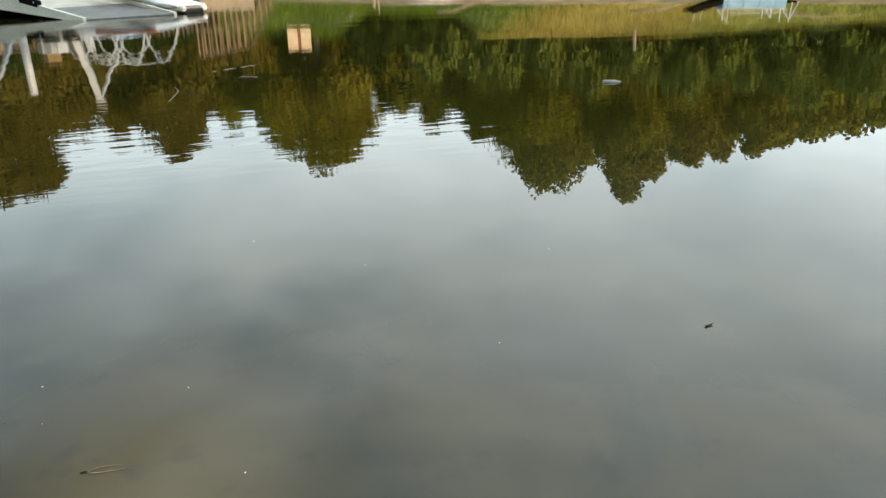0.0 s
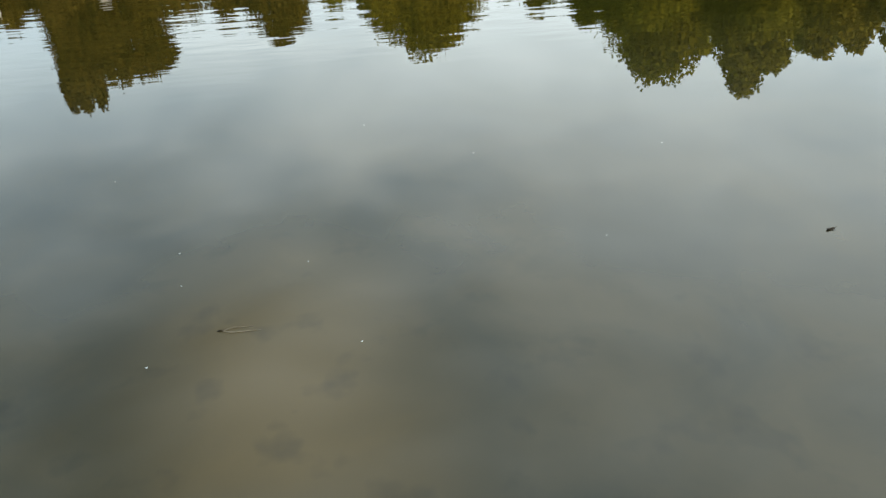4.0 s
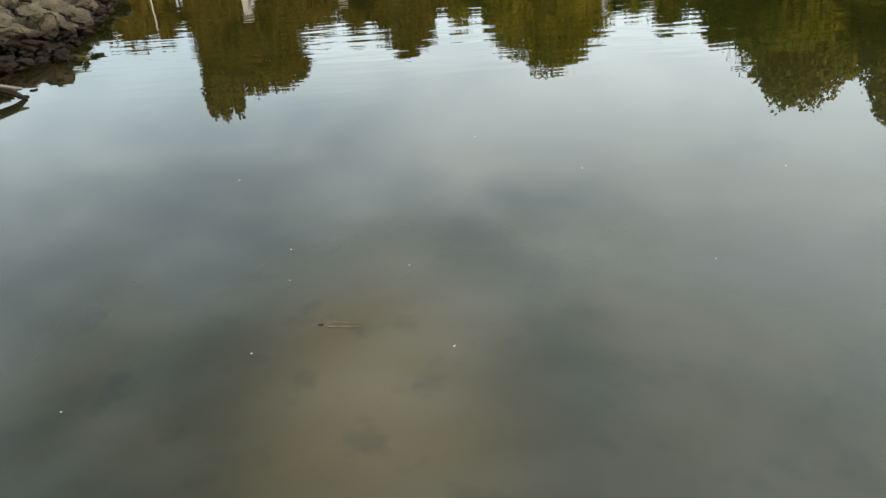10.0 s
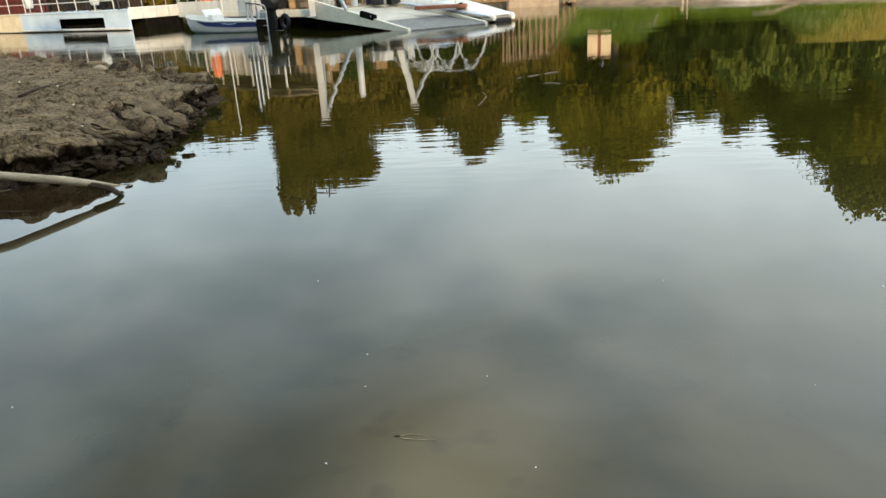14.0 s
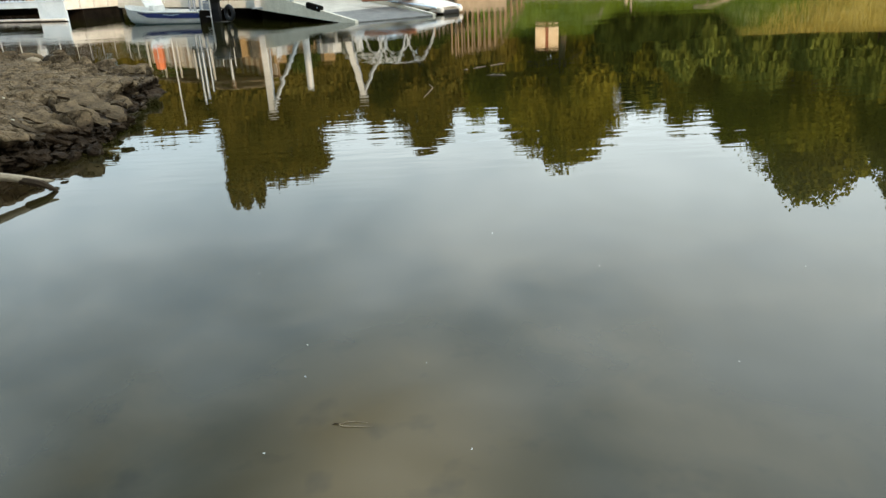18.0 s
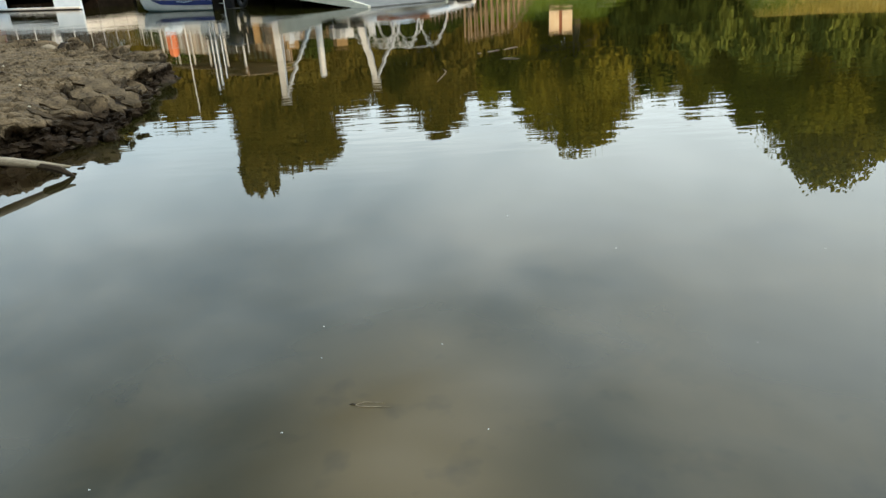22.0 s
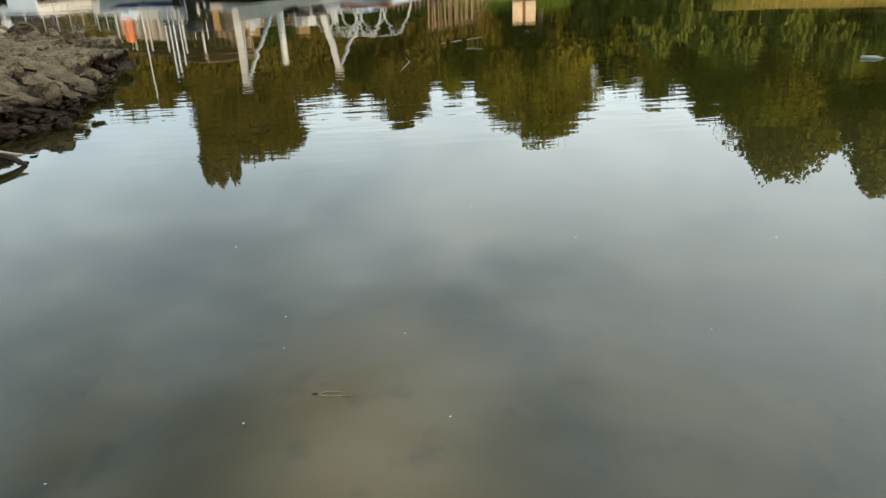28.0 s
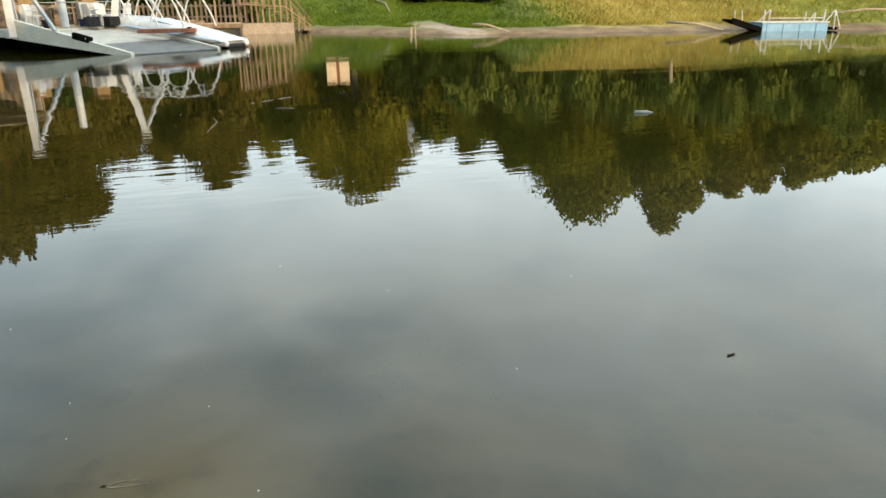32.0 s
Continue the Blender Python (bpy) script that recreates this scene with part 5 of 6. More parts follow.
def tyre_fender(at, turn):
    t = thing("tyre_fender", at, "black rubber tyre hung on the barge as a fender", "fender", "tyre fenders", turn)
    bm = bmesh.new()
    ring = []
    for k in range(18):
        a = 2 * math.pi * k / 18
        ring.append([((0.26 + 0.09 * math.cos(b)) * math.cos(a), 0.08 * math.sin(b), (0.26 + 0.09 * math.cos(b)) * math.sin(a)) for b in np.linspace(0, 2 * math.pi, 8, endpoint=False)])
    bm.free()
    smooth(part("tyre", loft(ring + [ring[0]], caps=False), M_BLACK, t))
    part("rope", one_rod((0, 0, 0.3), (0, -0.05, 0.55), 0.015), M_DECK, t)


tyre_fender((-6.75, 30.65, 0.36), TURN)


def houseboat():
    a, b = Vector((-29.1, 45.57, 0)), Vector((-16.85, 39.02, 0))
    d = (b - a).normalized()
    t = thing("houseboat", a, "white and cream houseboat pontoon with a dark side opening, moored", "houseboat", turn=math.atan2(d.y, d.x))
    L, W = (b - a).length, 3.6
    split = L * 0.31
    part("hull", one_box((split / 2, W / 2, 0.45), (split, W, 1.1), bevel=0.04), M_CREAM2, t, "cream-painted hull section")
    x0, x1, z0, z1 = L - 6.1, L - 2.1, 0.16, 0.7
    end = L - 0.05
    s = split + 0.004
    front = [((s + x0) / 2, 0.45, x0 - s, 1.1), ((x1 + end) / 2, 0.45, end - x1, 1.1)]
    for cx, cz, lx, lz in front:
        part("hull_side", one_box((cx, 0.06, cz), (lx, 0.12, lz), bevel=0.012), M_PALE, t, "white hull side, the pale blue of shade put into its paint")
    part("hull_side", one_box(((x0 + x1) / 2, 0.06, (z1 + 1.0) / 2), (x1 - x0, 0.12, 1.0 - z1), bevel=0.008), M_PALE, t)
    part("hull_side", one_box(((x0 + x1) / 2, 0.06, (z0 - 0.1) / 2), (x1 - x0, 0.12, z0 + 0.1), bevel=0.008), M_PALE, t)
    # solid near-black box in place of the shaded hollow behind the opening
    part("hull", one_box(((s + end) / 2, W / 2 + 0.55, 0.43), (end - s, W - 1.0, 1.06), bevel=0.02), M_DARK, t, "near-black box for the shade inside the hull")
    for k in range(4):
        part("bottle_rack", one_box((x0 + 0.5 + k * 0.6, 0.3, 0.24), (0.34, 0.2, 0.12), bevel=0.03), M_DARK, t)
    part("deck", one_box(((s + end) / 2, W / 2, 1.02), (end - s + 0.1, W + 0.1, 0.06), bevel=0.015), M_PALE, t)
    part("deck", one_box((split / 2, W / 2, 1.03), (split, W + 0.1, 0.06), bevel=0.015), M_CREAM, t)
    part("rub_rail", one_rod((s, -0.04, 0.1), (L - 0.1, -0.04, 0.1), 0.06, n=8), M_WHITE, t, "white rub rail at the waterline")
    part("boot_stripe", one_box((L / 2, -0.012, 0.0), (L, 0.03, 0.09), bevel=0.008), M_BLACK, t, "black stripe along the waterline")
    part("end_wall", one_box((L - 0.04, W / 2, 0.86), (0.08, W - 0.1, 0.6), bevel=0.015), M_SNOW, t, "white-painted end wall")
    for ex in (0.9, 1.8, 2.7):
        part("fender_batten", one_box((L + 0.01, ex, 0.85), (0.05, 0.08, 0.5), bevel=0.01), M_WHITE, t)
    railing(t, (L - 0.06, 0.2, 1.16), (L - 0.06, W - 0.15, 1.16), 0.8, 0.9, 0.02, M_STEELGREY)
    railing(t, (0.1, 0.1, 1.06), (L - 1.2, 0.1, 1.06), 0.95, 1.5, 0.028)
    return t, d, L


hb, hb_way, hb_len = houseboat()


def on_houseboat(x, y, z=1.06):
    return hb.location + hb_way * x + Vector((-hb_way.y, hb_way.x, 0)) * y + Vector((0, 0, z))


def cabin(at, turn):
    t = thing("deck_cabin", at, "dark red wooden cabin box on the houseboat deck", "cabin", turn=turn)
    for k in range(8):
        part("plank", one_box((-1.3 + k * 0.37, -0.7, 0.6), (0.36, 0.04, 1.2), bevel=0.01), M_RED, t)
    part("side_panel", one_box((-1.49, 0, 0.6), (0.04, 1.4, 1.2), bevel=0.01), M_RED, t)
    part("side_panel", one_box((1.5, 0, 0.6), (0.04, 1.4, 1.2), bevel=0.01), M_RED, t)
    part("lid", one_box((0, 0, 1.22), (3.1, 1.5, 0.05), bevel=0.015), M_RUST, t)


hb_turn = math.atan2(hb_way.y, hb_way.x)
cabin(on_houseboat(2.2, 1.6), hb_turn)


# added backdrop, dark for the dim furniture and roof shade behind the deck
def screen(at, turn, length, h):
    t = thing("slatted_screen", at, "dark brown slatted backdrop added behind the houseboat deck for shade", "screen", turn=turn)
    for k in range(int(length / 0.22)):
        part("slat", one_box((k * 0.22, 0, h / 2), (0.2, 0.03, h - 0.04 * ((k * 5) % 3)), bevel=0.006), M_WOODWET, t)
    for z in (0.3, h - 0.3):
        part("cross_rail", one_box((length / 2, 0.04, z), (length, 0.05, 0.08), bevel=0.01), M_WOODWET, t)


screen(on_houseboat(0.3, 3.3), hb_turn, 11.0, 1.5)
dark_chair = chair(on_houseboat(8.6, 1.2), hb_turn + 0.4, M_BLACK, "black metal chair on the houseboat deck", 1.7)
for hx, hy, ht in ((9.6, 1.5, 2.6), (10.3, 0.8, 0.2), (7.6, 0.9, 1.2), (11.4, 1.2, 3.0), (6.6, 1.4, 0.5), (5.6, 1.0, 2.1), (12.4, 0.9, 1.0)):
    p = on_houseboat(hx, hy)
    copy_thing(dark_chair, pose(p.x, p.y, p.z, 0, 0, math.degrees(hb_turn + ht)))
for hx in (4.6, 10.6):
    p = on_houseboat(hx, 0.55)
    parasol(p.x, p.y, p.z, "folded white parasol standing on the houseboat deck", M_WHITE, "folded white fabric canopy")
table(on_houseboat(9.1, 2.1), M_DARK, "dark table on the houseboat deck")


def white_boat():
    """The low white launch beside the ramp, its bow towards the open water."""
    stern, bow = Vector((-2.9, 35.2, 0)), Vector((2.15, 28.85, 0))
    d = (bow - stern).normalized()
    t = thing("white_launch", stern, "low white launch with a square bow beside the ramp", "boat", turn=math.atan2(d.y, d.x))
    L = (bow - stern).length
    rings = []
    for f, w, top, keel in ((0, 0.95, 1.2, -0.15), (0.3, 1.0, 1.12, -0.15), (0.6, 0.98, 0.85, -0.1), (0.8, 0.92, 0.58, 0.0), (0.93, 0.8, 0.4, 0.1), (1.0, 0.62, 0.28, 0.16)):
        x = f * L
        rings.append([(x, -w, top * 0.75), (x, -w * 0.9, keel + 0.1), (x, -w * 0.5, keel), (x, w * 0.5, keel), (x, w * 0.9, keel + 0.1), (x, w, top * 0.75), (x, w * 0.8, top), (x, -w * 0.8, top)])
    smooth(part("hull", loft(rings), M_WHITE, t, "white glass-fibre hull"))
    for s in (-1, 1):
        part("bow_pontoon", one_box((L - 0.2, s * 0.5, 0.16), (0.8, 0.2, 0.2), bevel=0.07), M_WHITE, t)
        part("rub_rail", tube([(0, s * 1.0, 0.86), (L * 0.4, s * 1.03, 0.78), (L * 0.75, s * 0.98, 0.5), (L, s * 0.66, 0.26)], [0.04] * 4, 7), M_PALE, t)
    # black block set where the gap under the bow lies in shade
    part("bow_plate", one_box((L - 0.05, 0, 0.07), (0.4, 0.9, 0.18), bevel=0.05), M_BLACK, t, "black block for the shaded gap under the bow")
    part("hatch", one_box((L * 0.55, 0, 0.95), (1.1, 0.9, 0.06), Matrix.Rotation(0.16, 3, "Y"), 0.02), M_PALE, t)
    # bent tube frame of its awning
    for x0, x1, h in ((1.2, 3.2, 1.0), (2.6, 4.8, 1.15), (4.4, 6.3, 0.95)):
        for s in (-0.8, 0.8):
            zt = 1.9 + 0.1 * h
            part("frame_tube", tube([(x0 + (x1 - x0) * f, s * (1 - 0.1 * math.sin(math.pi * f)), 0.95 - 0.2 * f + (zt - 0.85) * math.sin(math.pi * f) ** 0.8) for f in (0, 0.06, 0.16, 0.3, 0.5, 0.7, 0.84, 0.94, 1.0)], [0.032] * 9, 7), M_WHITE, t, "white awning tube")
        part("cross_tube", one_rod(((x0 + x1) / 2, -0.72, 1.9 + 0.1 * h), ((x0 + x1) / 2, 0.72, 1.9 + 0.1 * h), 0.025), M_WHITE, t)
    return t


white_boat()

wreck = thing("rusty_hatch_board", (-0.2, 29.6, 0.62), "rust-red board lying on the ramp's edge", "board", turn=-0.15)
part("board", one_box((0, 0, 0.03), (2.1, 0.45, 0.15), bevel=0.02), M_RUST, wreck)
part("batten", one_box((0.8, 0, 0.125), (0.12, 0.45, 0.04), bevel=0.01), M_DARK, wreck)
bumper = thing("rubber_bumper", (-2.95, 27.66, 0.53), "dark rubber bumper fixed on the ramp's side beam", "bumper", turn=-0.766)
part("block", one_box((0, 0, 0), (0.85, 0.18, 0.24), Matrix.Rotation(0.19, 3, "Y"), 0.05), M_DARK, bumper)
part("bolt", one_rod((0.25, -0.05, -0.01), (0.25, -0.1, -0.01), 0.03), M_STEEL, bumper)


def rope_coil(at, r, label):
    t = thing("rope_coil", at, label, "rope")
    pts = [((r - 0.012 * k) * math.cos(k * 0.5), (r - 0.012 * k) * math.sin(k * 0.5), 0.02 + 0.004 * k) for k in range(40) if r - 0.012 * k > 0.03]
    part("rope", tube(pts, [0.018] * len(pts), 6), M_DECK, t)


rope_coil((-2.6, 30.6, 0.72), 0.26, "coil of pale rope lying on the ramp deck")
rope_coil((-1.9, 30.7, 0.74), 0.2, "coil of pale rope lying on the ramp deck")


def jetty():
    a, b = Vector((-9.5, 41.2, 0)), Vector((3.4, 39.2, 0))
    d = (b - a).normalized()
    t = thing("wooden_jetty", a, "weathered wooden jetty with a picket fence behind the boats", "jetty", turn=math.atan2(d.y, d.x))
    L = (b - a).length
    for k in range(int(L / 0.3)):
        part("plank", one_box((0.15 + k * 0.3, 0.7, 0.62), (0.285, 1.4, 0.05), bevel=0.008), M_DECK, t)
    part("edge_beam", one_box((L / 2, 0.05, 0.5), (L, 0.1, 0.2), bevel=0.02), M_TIMBER, t)
    for k in range(8):
        part("pile", one_rod((0.3 + k * 1.8, 0.2, -0.6), (0.3 + k * 1.8, 0.2, 0.62), 0.1, n=9), M_BARK, t)
    for k in range(int(L / 0.24)):
        h = 1.05 + 0.12 * math.sin(k * 1.7) + 0.1 * ((k * 7) % 4 == 0)
        part("picket", one_box((0.1 + k * 0.24, 1.3, 0.64 + h / 2), (0.11, 0.035, h), bevel=0.006), (M_TIMBER, M_BARK, M_BARK, M_BARK)[(k * 5) % 4], t)
    for z in (0.95, 1.5):
        part("cross_rail", one_box((L / 2, 1.34, z), (L, 0.05, 0.09), bevel=0.01), M_BARK, t)


jetty()


def plank_pile(at, turn, label):
    t = thing("plank_pile", at, label, "planks", "plank piles on the jetty", turn)
    rnd = random.Random(int(at[0] * 10))
    for k in range(9):
        part("plank", one_box((rnd.uniform(-0.15, 0.15), (k % 3 - 1) * 0.2, 0.03 + 0.06 * (k // 3)), (1.8 + rnd.uniform(-0.3, 0.3), 0.18, 0.05), Matrix.Rotation(rnd.uniform(-0.06, 0.06), 3, "Z"), 0.008), (M_TIMBER, M_BARK, M_DECK)[k % 3], t)


plank_pile((-6.2, 41.25, 0.65), -0.1, "untidy pile of brown planks on the wooden jetty")
plank_pile((0.4, 40.3, 0.65), -0.2, "untidy pile of brown planks on the wooden jetty")


def bucket(at, mat, label):
    t = thing("bucket", at, label, "bucket", "buckets on the barge deck")
    rings = [[(math.cos(a) * q, math.sin(a) * q, z) for a in np.linspace(0, 2 * math.pi, 14, endpoint=False)] for z, q in ((0, 0.1), (0.28, 0.14), (0.3, 0.15), (0.29, 0.13), (0.04, 0.09))]
    smooth(part("body", loft(rings), mat, t))
    part("handle", tube([(math.cos(a) * 0.14, 0.02, 0.28 + math.sin(a) * 0.12) for a in np.linspace(0, math.pi, 7)], [0.006] * 7, 6), M_STEEL, t)


bucket((-4.5, 31.2, 0.79), M_BLACK, "black plastic bucket on the barge deck")
bucket((-3.4, 32.6, 0.79), M_BLUE, "blue plastic bucket on the barge deck")
bucket((-1.6, 33.4, 0.79), M_DULL, "grey plastic bucket on the barge deck")


def stairs():
    t = thing("wooden_stairway", (3.4, 40.9, 0), "weathered wooden stairway with a picket railing down to the water", "stairway", turn=0.1)
    part("footing", one_box((1.4, 0.4, 0.24), (2.9, 1.6, 0.66), bevel=0.06), M_CONC, t, "pale concrete footing")
    n = 13
    for k in range(n):
        x = k * 0.32
        top = 3.0 - 0.05 * k if k < 8 else 2.6 - (k - 7) * 0.42
        for y in (0.0, 1.2):
            part("picket", beam((x, y, 0.1), (x + 0.06 * ((k * 7) % 3 - 1), y, top), 0.09, 0.08), M_TIMBER, t)
    for y in (-0.06, 1.26):
        for h in (0.95, 0.5):
            part("handrail", beam((-0.1, y, 2.95 * h + 0.1), (2.5, y, 2.6 * h + 0.1), 0.1, 0.06), M_TIMBER, t)
            part("handrail", beam((2.5, y, 2.6 * h + 0.1), (3.95, y, 0.5 * h + 0.1), 0.1, 0.06), M_TIMBER, t)
    for k in range(9):
        part("tread", one_box((3.8 - k * 0.3, 0.6, 0.12 + k * 0.17), (0.3, 1.15, 0.045), bevel=0.01), M_TIMBER, t)
    for k in range(6):
        part("plank", one_box((0.05 + k * 0.2, 0.6, 1.62), (0.19, 1.3, 0.045), bevel=0.008), M_TIMBER, t)


stairs()


def hut():
    x, y = at_bearing(11.3, 53.9, 50.5)
    z = 2.12
    t = thing("small_hut", (x, y, z), "small cream-walled hut with red-brown posts among the trees", "hut", turn=-0.2)
    part("wall", one_box((-0.55, 0, 1.17), (0.84, 1.6, 1.8), bevel=0.02), M_WALL, t, "sunlit cream wall")
    part("wall", one_box((0.55, 0, 1.17), (0.84, 1.6, 1.8), bevel=0.02), M_WALL, t)
    part("door", one_box((0, 0.02, 1.15), (0.26, 1.5, 1.76), bevel=0.01), M_RUST, t, "red-brown door")
    part("roof", loft([[(-1.05, -0.85, 2.06), (-1.05, 0.9, 2.12), (-1.05, 0.9, 2.17), (-1.05, -0.85, 2.11)], [(1.05, -0.85, 2.06), (1.05, 0.9, 2.12), (1.05, 0.9, 2.17), (1.05, -0.85, 2.11)]]), M_ROOF, t)
    part("footing", one_box((0, 0, -0.25), (2.0, 1.55, 1.0), bevel=0.02), M_BARK, t)
    t.scale = (0.8, 0.8, 0.78)


hut()


def blue_pontoon():
    a, b = Vector((26.74, 28.28, 0)), Vector((30.59, 26.83, 0))
    d = (b - a).normalized()
    t = thing("blue_pontoon", a, "pale blue floating pontoon with white railings at the far bank", "pontoon", turn=math.atan2(d.y, d.x))
    L = (b - a).length
    h0, h1 = 0.35, L - 0.55
    part("hull", one_box(((h0 + h1) / 2, 0.8, 0.1), (h1 - h0, 1.6, 0.56), bevel=0.04), M_SKYBLUE, t, "faded blue steel hull")
    part("deck", one_box(((h0 + h1) / 2, 0.8, 0.41), (h1 - h0 + 0.08, 1.66, 0.05), bevel=0.012), M_WHITE, t)
    for k in range(4):
        part("hull_rib", one_box((h0 + 0.25 + k * 0.8, -0.012, 0.16), (0.05, 0.03, 0.4), bevel=0.008), M_SKYBLUE, t)
    for x, top in ((h0 + 0.05, 1.0), (h0 + 0.3, 1.02), (h0 + 2.05, 0.9), (h0 + 2.5, 0.85), (h1 - 0.25, 1.0)):
        part("post", one_rod((x, 0.06, 0.42), (x + 0.03, 0.06, top), 0.035), M_WHITE, t)
    for x, e, top in ((h0 + 0.3, h0 - 0.25, 1.0), (h0 + 2.5, h0 + 2.2, 0.85), (h1 + 0.25, h1 - 0.15, 0.98), (h1 + 0.25, h1 + 0.62, 0.98), (h1 + 0.25, h1 + 0.3, 0.98)):
        part("brace", one_rod((x, 0.04, top), (e, 0.04, 0.1 if e > h1 else 0.42), 0.03), M_WHITE, t)
    part("rail", one_rod((h0 + 0.3, 0.06, 0.62), (h1 - 0.2, 0.06, 0.6), 0.022), M_WHITE, t)
    part("stern_step", one_box((h1 + 0.3, 0.7, 0.1), (0.5, 1.2, 0.12), bevel=0.03), M_DARK, t)
    part("landing_flap", loft([[(h0, 0, 0.0), (h0, 1.5, 0.0), (h0, 1.5, 0.12), (h0, 0, 0.12)], [(-1.05, 0.3, 0.48), (-1.05, 1.6, 0.48), (-1.05, 1.6, 0.58), (-1.05, 0.3, 0.58)]]), M_DARK, t, "dark raised landing flap")
    part("flap_side", loft([[(h0, -0.02, -0.02), (h0, 0.04, -0.02), (h0, 0.04, 0.2), (h0, -0.02, 0.2)], [(-1.05, 0.2, 0.34), (-1.05, 0.28, 0.34), (-1.05, 0.28, 0.66), (-1.05, 0.2, 0.66)]]), M_DARK, t)
    for x in (-0.55, -0.9):
        part("post", one_rod((x, 0.3, 0.5), (x - 0.05, 0.3, 1.0), 0.025), M_WHITE, t)


blue_pontoon()


def stake(x, y, h, r, label, lean=0.0, mat=None):
    z = float(ground_height(x, y)) - 0.25
    t = thing("stake", (x, y, z), label, "stake", "stakes along the far bank")
    part("shaft", tube([(0, 0, 0), (lean * 0.5, 0, h * 0.5 + 0.25), (lean, 0, h + 0.25)], [r, r * 0.95, r * 0.8], 7, 3, 0.06), mat or M_WOOD, t)


stake(11.3, 35.3, 0.6, 0.09, "pale wooden stake at the far bank's waterline")
stake(11.55, 35.4, 0.66, 0.05, "pale wooden stake at the far bank's waterline", 0.05)
px, py = at_bearing(31.0, 40.0, 47.5)
stake(px, py, 1.45, 0.13, "pale broken tree trunk standing on the dry grass", 0.2)


def log(points, radii, label, mat=None, name="driftwood_log", seed=1):
    p0 = Vector(points[0])
    t = thing(name, p0, label, "driftwood")
    smooth(part("stem", tube([Vector(p) - p0 for p in points], radii, 9, seed, 0.1), mat or M_WOOD, t))
    return t


lg = log([(13.9, 33.4, 0.5), (14.6, 33.1, 0.45), (15.6, 32.7, 0.12)], [0.05, 0.06, 0.04], "pale driftwood branch on the far bank's mud")
part("fork", tube([(0.5, -0.2, -0.05), (0.6, -0.25, -0.3)], [0.04, 0.02], 6), M_WOOD, lg)
rise = float(ground_height(11.9, 41.3)) - 1.0
log([(px, py, float(ground_height(px, py)) + dz) for px, py, dz in ((12.05, 46.3, 0.16), (12.8, 45.3, 0.2), (12.75, 44.1, 0.05))], [0.05, 0.06, 0.05], "pale bent branch on the far grass slope")
log([(22.8, 29.9, 0.5), (24.0, 29.2, 0.4), (25.2, 28.7, 0.1)], [0.06, 0.06, 0.03], "pale driftwood branch lying by the pontoon")
log([(31.5, 28.4, 0.75), (33.5, 28.0, 0.95), (36, 27.4, 0.9)], [0.05, 0.06, 0.05], "long pale pole lying on the far grass", name="driftwood_pole")

# ---- the near mud bank: branch, sticks and clods ----
br = log([(-5.6, 5.15, 0.5), (-4.9, 5.35, 0.45), (-4.35, 5.5, 0.39), (-3.87, 5.66, 0.31), (-3.66, 5.76, 0.25), (-3.42, 5.87, 0.185), (-3.2, 5.95, 0.12), (-3.08, 5.97, 0.09), (-2.99, 5.98, 0.085)],
         [0.041, 0.042, 0.041, 0.039, 0.037, 0.035, 0.032, 0.022, 0.007], "long bleached driftwood branch reaching from the mud over the water", name="driftwood_branch")
part("broken_fork", tube([(2.36, 0.79, -0.38), (2.52, 0.8, -0.43), (2.63, 0.8, -0.5)], [0.036, 0.034, 0.014], 7, 2, 0.1), M_WOODWET, br, "wet dark broken end")
part("prop", tube([(0.5, 0.1, -0.05), (0.45, 0.2, -0.5), (0.4, 0.25, -0.75)], [0.035, 0.03, 0.02], 7), M_WOOD, br)
log([(-5.2, 5.15, 0.05), (-4.5, 5.44, 0.05), (-4.0, 5.5, 0.04), (-3.55, 5.56, 0.015)], [0.012, 0.014, 0.011, 0.004], "thin dark wet stick at the water's edge", M_WOODWET, name="stick")


def clod(x, y, z, s, seed, flat=0.6):
    rnd = random.Random(seed)
    bm = bmesh.new()
    bmesh.ops.create_icosphere(bm, subdivisions=2, radius=1.0)
    o = Vector((seed * 3.1, seed * 1.7, 0))
    for v in bm.verts:
        v.co *= 0.75 + 0.8 * noise.noise(v.co * 1.3 + o) + 0.45 * noise.noise(v.co * 3.5 + o)
        v.co = Vector((v.co.x * s, v.co.y * s * rnd.uniform(0.75, 0.8), v.co.z * s * flat))
    ob = part("mud_clod", bm, M_CLOD)
    ob.location, ob.rotation_euler = (x, y, z), (rnd.uniform(-0.2, 0.2), rnd.uniform(-0.2, 0.2), rnd.uniform(0, 6))
    return tagged(ob, "lump of dark wet mud on the crumbling bank edge", "mud clod", "mud clods")


def slab(x, y, z, length, width, thick, tilt, turn, seed):
    """A broken plate of mud with ragged sides."""
    rnd = random.Random(seed)
    n = 9
    out = [(math.cos(2 * math.pi * k / n) * length * rnd.uniform(0.6, 1), math.sin(2 * math.pi * k / n) * width * rnd.uniform(0.6, 1)) for k in range(n)]
    rings = [[(px * s, py * s, h + rnd.uniform(-0.2, 0.2) * thick) for px, py in out] for s, h in ((0.75, -thick), (0.95, -thick * 0.6), (1.0, -thick * 0.2), (0.85, thick * 0.1), (0.4, thick * 0.2))]
    ob = part("mud_chunk", loft(rings), M_CLOD)
    ob.matrix_world = Matrix.Translation((x, y, z)) @ Matrix.Rotation(turn, 4, "Z") @ Matrix.Rotation(tilt, 4, "Y")
    return tagged(ob, "broken slab of wet mud sliding into the water", "mud chunk", "mud chunks")


rnd = random.Random(21)
edge = [Vector((x, y, 0)) for x, y in NEAR[8:18]]
